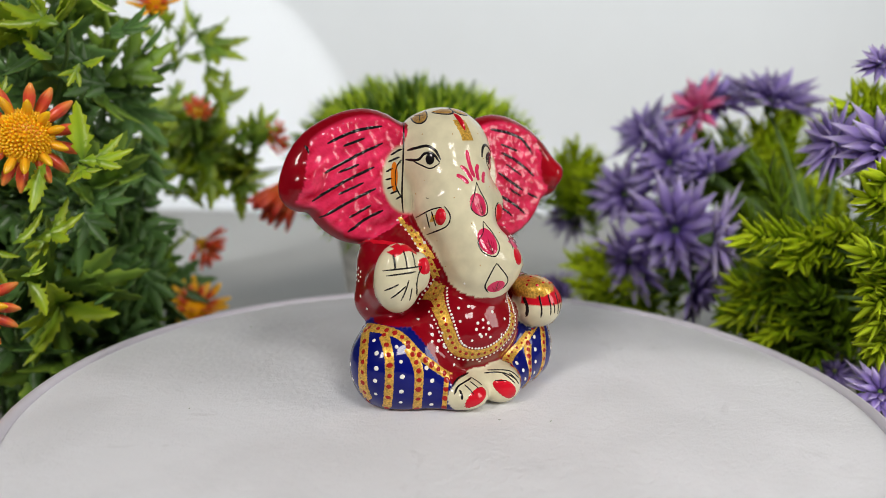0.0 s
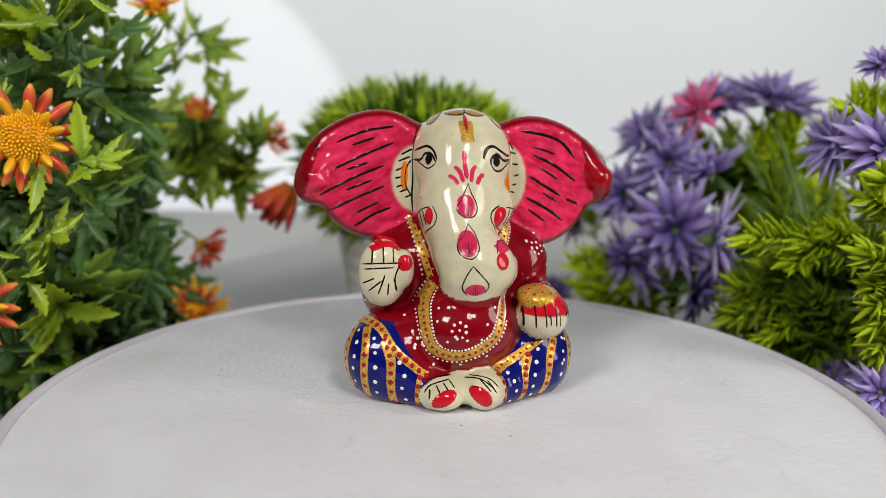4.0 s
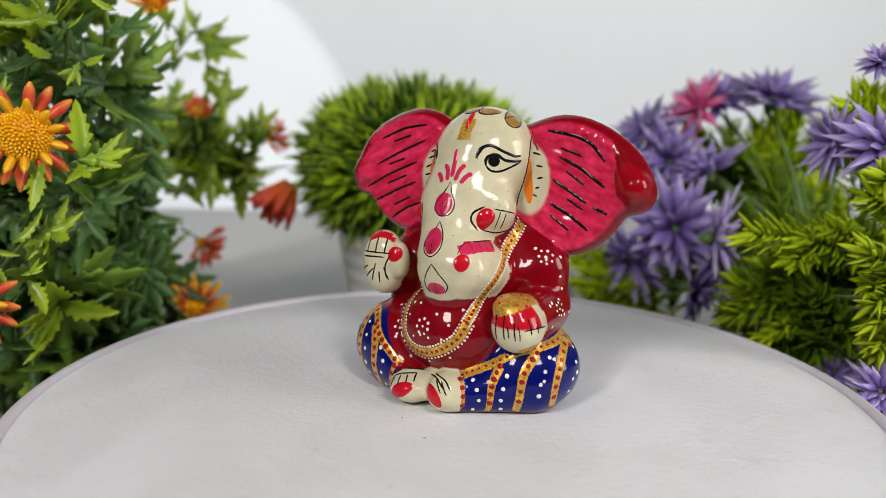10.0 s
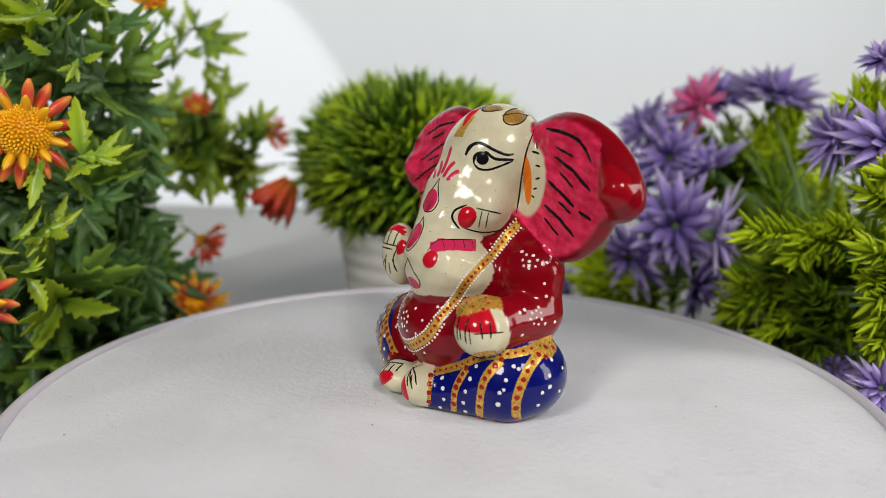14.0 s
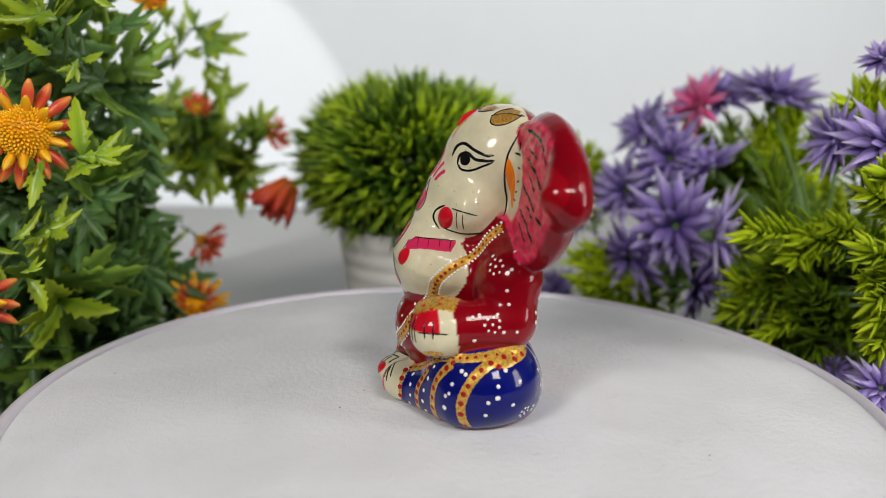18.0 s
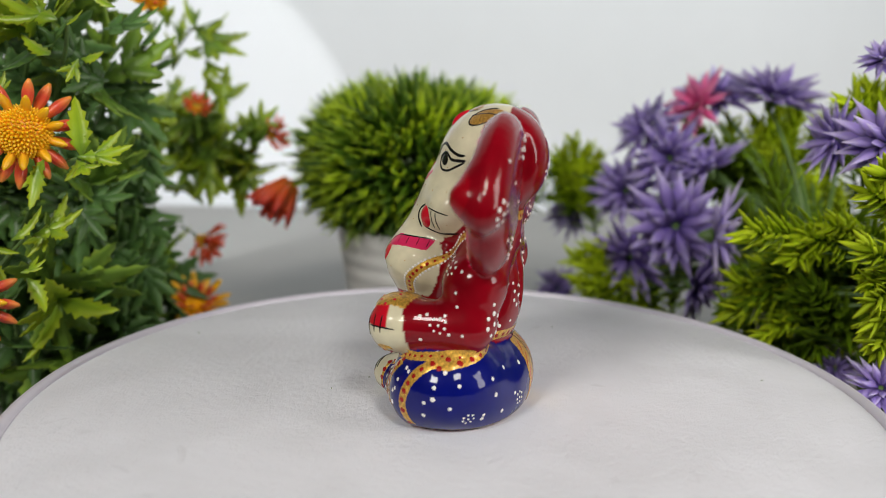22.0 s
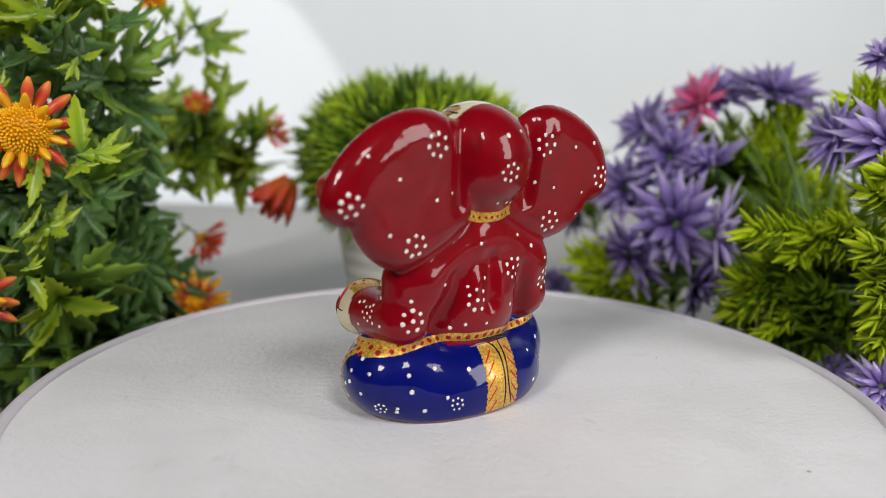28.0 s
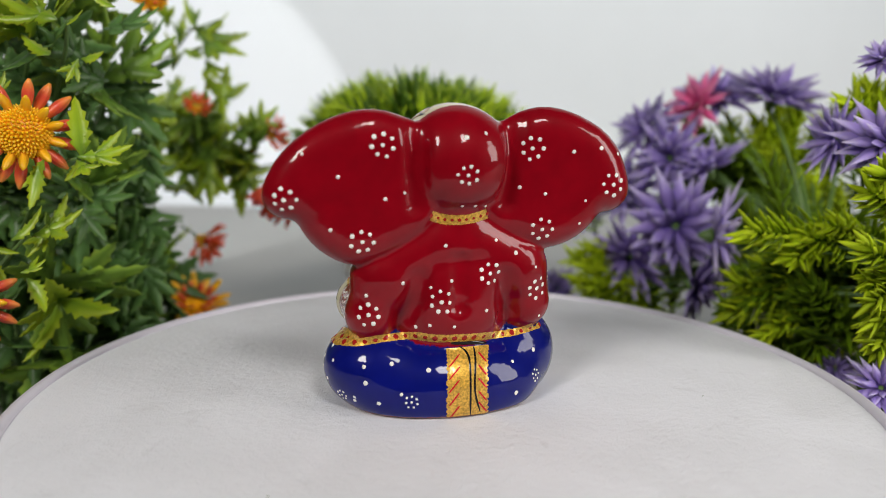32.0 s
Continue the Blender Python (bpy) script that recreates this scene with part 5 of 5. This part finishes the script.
# the lighter leaves round the far red flowers
for k in range(58):
    a = Vector((rng.uniform(-176, -132), rng.uniform(200, 222), rng.uniform(42, 84)) if k < 40 else (rng.uniform(-140, -114), rng.uniform(220, 232), rng.uniform(44, 70))) * 0.001
    out = Vector((rng.uniform(-0.3, 1.0), rng.uniform(-0.5, 0.3), rng.uniform(-0.9, 0.9))).normalized() * rng.uniform(0.018, 0.03)
    if (a + out).x < (-0.121 if k < 40 else -0.1):
        leaf_between(shrub, a, a + out, YOUNG_LEAVES if k % 3 else MID_LEAVES, rng)
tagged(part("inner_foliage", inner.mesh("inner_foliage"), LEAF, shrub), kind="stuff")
SHRUB_FLOWERS = [
    ("daisy", -135.5, 21, 72.3, 0.45, -1, 0.1, 0.0178),
    ("daisy", -154, 11, 18.5, 0.5, -1, 0, 0.0172),
    ("mixed", -130, 120, 126, 0.2, -0.75, 0.6, 0.0135),
    ("red", -136, 185, 79, 0.4, -0.55, 0.75, 0.0105),
    ("red", -106, 221, 65, 0.85, -0.3, 0.2, 0.0142),
    ("bell", -87, 214, 46, -0.57, -0.35, -0.74, 0.036),
    ("red", -150, 221, 2, 0.8, -0.2, -0.5, 0.0188),
    ("mixed", -133, 160, -23, 0.35, -0.6, 0.65, 0.0195)]
for k, (kind, x, y, z, fx, fy, fz, radius) in enumerate(SHRUB_FLOWERS):
    where, facing = Vector((x, y, z)) * 0.001, Vector((fx, fy, fz)).normalized()
    if kind == "daisy":
        daisy(shrub, where, facing, radius, ORANGE, "orange daisy with a domed yellow centre", k, YELLOW_PETAL)
    elif kind == "bell":
        daisy(shrub, where, facing, radius, RED, "red flower that hangs with its petals closed", k, RED, 0.06, 25, 16, 0.2)
    elif kind == "red":
        daisy(shrub, where, facing, radius, RED, "red flower with narrow drooping petals", k, RED, 0.22, 62, 13, 0.2)
    else:
        daisy(shrub, where, facing, radius, YELLOW_PETAL, "orange and yellow flower", k, RED if z > 0 else ORANGE, 0.4, 65, 14)
    if y < 140:
        part("stem", stem_tube(bow(SHRUB_FOOT, where - facing * radius * 0.2, 0.03), 0.0014, 0.0009), STEM_PLASTIC, shrub)

# ---- needle-leaved plants with purple flowers ----


def sprig_mesh(seed, length, count, needle):
    """A sprig along z with soft needles all round, denser at the tip."""
    rng = random.Random(seed)
    soup = Soup()
    for i in range(count):
        s = (i + rng.random()) / count
        s = 0.12 + 0.88 * s ** 0.8
        a = i * 2.39996 + rng.uniform(-0.3, 0.3)
        t = radians(66 - 26 * s + rng.uniform(-12, 12))
        d = Vector((math.sin(t) * math.cos(a), math.sin(t) * math.sin(a), math.cos(t)))
        side = Vector((-math.sin(a), math.cos(a), 0))
        m = Matrix((side, d.cross(side), d)).transposed()
        blade(soup, Vector((0, 0, s * length)), m, needle * rng.uniform(0.75, 1.15) * (1.05 - 0.3 * s), 0.0027, rng.uniform(0.05, 0.35), 0.3, (0.45, 0.85, 1.0, 0.85, 0.55, 0.08), 0.42 + 0.3 * s, 0.72 + 0.28 * s)
    stalk = [Vector((0, 0, length * k / 4)) for k in range(5)]
    bm = stem_tube(stalk, 0.0011, 0.0006, 5)
    bm.verts.index_update()
    soup.add([v.co for v in bm.verts], [[v.index for v in f.verts] for f in bm.faces], [0.1] * len(bm.verts))
    bm.free()
    me = soup.mesh("sprig")
    me.materials.append(NEEDLE)
    return me


SPRIGS = [sprig_mesh(k, 0.046, 56, 0.0155) for k in range(4)]


def needle_plant(label, foot, sprays, deep, flowers, reach, seed):
    """sprays: sprigs by their depth, foot x, z and tip x, z in millimetres; deep: the box of inner sprigs, darkened in
    colour for shade.
    """
    rng = random.Random(seed)
    plant = tagged(new("flowering_plant"), label, "artificial plant", "needle-leaved plants")

    def lay(a, b):
        d = b - a
        size = 0.8 + 0.25 * min(1.0, d.length / 0.03)
        return Matrix.LocRotScale(b - d.normalized() * 0.052 * size, turned(d, rng.uniform(0, 6)).to_quaternion(), (size,) * 3)

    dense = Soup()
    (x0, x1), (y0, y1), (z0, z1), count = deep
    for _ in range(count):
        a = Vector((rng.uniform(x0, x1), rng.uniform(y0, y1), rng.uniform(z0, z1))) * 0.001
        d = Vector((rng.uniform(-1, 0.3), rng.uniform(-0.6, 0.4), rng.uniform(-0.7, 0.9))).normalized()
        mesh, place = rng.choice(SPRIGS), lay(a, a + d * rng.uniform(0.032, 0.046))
        # run scaled down: the shade inside the bush is put into the needles' colour
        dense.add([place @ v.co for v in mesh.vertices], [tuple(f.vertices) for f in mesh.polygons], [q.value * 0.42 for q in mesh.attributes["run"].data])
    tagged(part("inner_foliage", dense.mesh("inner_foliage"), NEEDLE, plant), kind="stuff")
    for depth, sprigs in sprays:
        for x, z, tx, tz in sprigs:
            a, b = Vector((x, depth + rng.uniform(0, 8), z)) * 0.001, Vector((tx, depth - rng.uniform(0, 8), tz)) * 0.001
            part("stem", stem_tube(bow(foot, a, 0.012, 9), 0.0015, 0.0008), STEM_PLASTIC, plant)
            sprig = new("sprig", rng.choice(SPRIGS))
            sprig.parent = plant
            sprig.matrix_basis = lay(a, b)
    for k, (mat, x, y, z, fx, fy, fz, radius) in enumerate(flowers):
        where, facing = Vector((x, y, z)) * 0.001, Vector((fx, fy, fz)).normalized()
        spiky_flower(plant, where, facing, radius * reach, mat, 3, seed * 50 + k, {PINK: "pink spiky flower", PALE_PURPLE: "pale lilac spiky flower"}.get(mat, "purple spiky flower"))
        part("stem", stem_tube(bow(foot, where - facing * radius * 0.25, 0.02), 0.0014, 0.0009), STEM_PLASTIC, plant)
    part("pot", lathe([(0.02, 0.0), (0.028, 0.0), (0.034, 0.045), (0.036, 0.045), (0.036, 0.05), (0.032, 0.05), (0.03, 0.045)], 48), POT_CERAMIC, plant, "small white pot").location = (foot.x, foot.y, TABLE)
    return plant


REAR_SPRAYS = [
    (200, [(97, -4, 76, 7), (103, -7, 86, 10), (95, -24, 78, -20), (87, -7, 67, 2), (109, -13, 102, 7)]),
    (255, [(85, 30, 94, 57), (74, 33, 64, 54), (80, 40, 76, 67), (88, 32, 99, 44)]),
    (250, [(77, 36, 68, 61), (82, 36, 86, 61), (72, 44, 95, 50), (78, 30, 95, 35), (88, 23, 79, 48)]),
    (190, [(99, -12, 72, -2), (96, -17, 68, -12), (86, -11, 83, 9), (118, -17, 119, 2), (111, -23, 97, -7), (129, -17, 125, 3)]),
    (218, [(194, 49, 197, 91), (210, 42, 210, 83), (186, 50, 174, 77), (165, 58, 158, 80), (153, 57, 142, 72), (218, 41, 226, 58), (197, 65, 190, 83)]),
    (205, [(178, 44, 180, 88), (186, 50, 193, 92), (172, 40, 166, 74), (184, 66, 168, 78), (206, 50, 216, 88), (222, 60, 232, 96), (188, 50, 172, 56)]),
    (201, [(174, 22, 165, 52), (189, 18, 189, 49), (204, 22, 204, 50), (221, 18, 214, 43), (184, 26, 161, 39), (211, 17, 193, 36), (166, 8, 158, 27), (197, 57, 174, 63)]),
]
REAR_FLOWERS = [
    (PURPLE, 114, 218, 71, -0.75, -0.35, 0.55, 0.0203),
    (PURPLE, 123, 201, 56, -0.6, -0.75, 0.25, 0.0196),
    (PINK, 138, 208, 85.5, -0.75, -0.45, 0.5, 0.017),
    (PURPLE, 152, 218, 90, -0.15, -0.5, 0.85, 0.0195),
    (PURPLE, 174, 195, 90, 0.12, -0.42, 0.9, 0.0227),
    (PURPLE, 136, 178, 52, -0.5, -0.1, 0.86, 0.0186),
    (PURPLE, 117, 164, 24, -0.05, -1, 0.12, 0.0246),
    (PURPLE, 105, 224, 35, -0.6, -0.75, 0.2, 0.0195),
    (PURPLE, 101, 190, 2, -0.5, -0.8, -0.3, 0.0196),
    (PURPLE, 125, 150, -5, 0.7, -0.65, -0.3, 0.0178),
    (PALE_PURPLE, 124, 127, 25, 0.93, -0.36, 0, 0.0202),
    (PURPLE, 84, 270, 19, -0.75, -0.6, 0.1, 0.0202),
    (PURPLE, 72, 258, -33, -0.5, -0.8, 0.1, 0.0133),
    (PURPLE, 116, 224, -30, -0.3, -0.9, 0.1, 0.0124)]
NEAR_SPRAYS = [
    (60, [(152, 33, 128, 37), (133, 36, 107, 39), (140, 30, 126, 27), (152, 38, 139, 42)]),
    (90, [(146, 4, 117, 12), (143, 6, 116, -2), (151, -1, 130, -12), (159, 9, 140, 13)]),
    (105, [(167, -4, 165, -27), (178, -5, 177, -29), (162, 5, 179, 10), (186, -5, 190, -29), (152, 13, 134, 17), (171, 15, 161, 20)]),
    (24, [(150, 17, 138, 11), (152, 9, 139, 5), (149, 23, 139, 19), (146, 53, 133, 58), (147, 60, 135, 64)]),
    (100, [(174, 76, 168, 93), (177, 81, 181, 96), (173, 81, 160, 88), (175, 89, 173, 98), (181, 73, 173, 84)]),
    (30, [(158, 29, 134, 40), (160, 20, 148, 44), (150, 25, 142, 22)])]
NEAR_FLOWERS = [
    (LILAC, 152, 80, 72, -0.98, -0.1, 0.12, 0.0165),
    (LILAC, 149, 40, 72, -0.4, -0.85, 0.3, 0.0165),
    (LILAC, 152, 55, 101, -0.5, -0.6, 0.6, 0.0088),
    (LILAC, 145, 20, -8, -0.4, -0.7, 0.7, 0.0121),
    (LILAC, 173, 100, -30, -0.4, -0.8, 0.4, 0.0101)]
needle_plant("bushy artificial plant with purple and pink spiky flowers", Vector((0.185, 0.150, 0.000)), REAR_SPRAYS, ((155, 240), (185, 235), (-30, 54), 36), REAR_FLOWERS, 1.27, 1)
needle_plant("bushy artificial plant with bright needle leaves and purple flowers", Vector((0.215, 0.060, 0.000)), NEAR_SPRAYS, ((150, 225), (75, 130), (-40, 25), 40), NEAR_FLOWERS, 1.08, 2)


def motions():
    rows = [(t, TURN0 + RATE * t) for t in range(0, 33, 2)]
    walk(turntable, [(t, pose(0.001, 0, 0, 0, 0, a)) for t, a in rows])
    walk(figurine, [(t, pose(0.001, 0, 0, 0, 0, a) @ pose(0.0025, 0, 0, 0, 0, -4.5)) for t, a in rows])


motions()
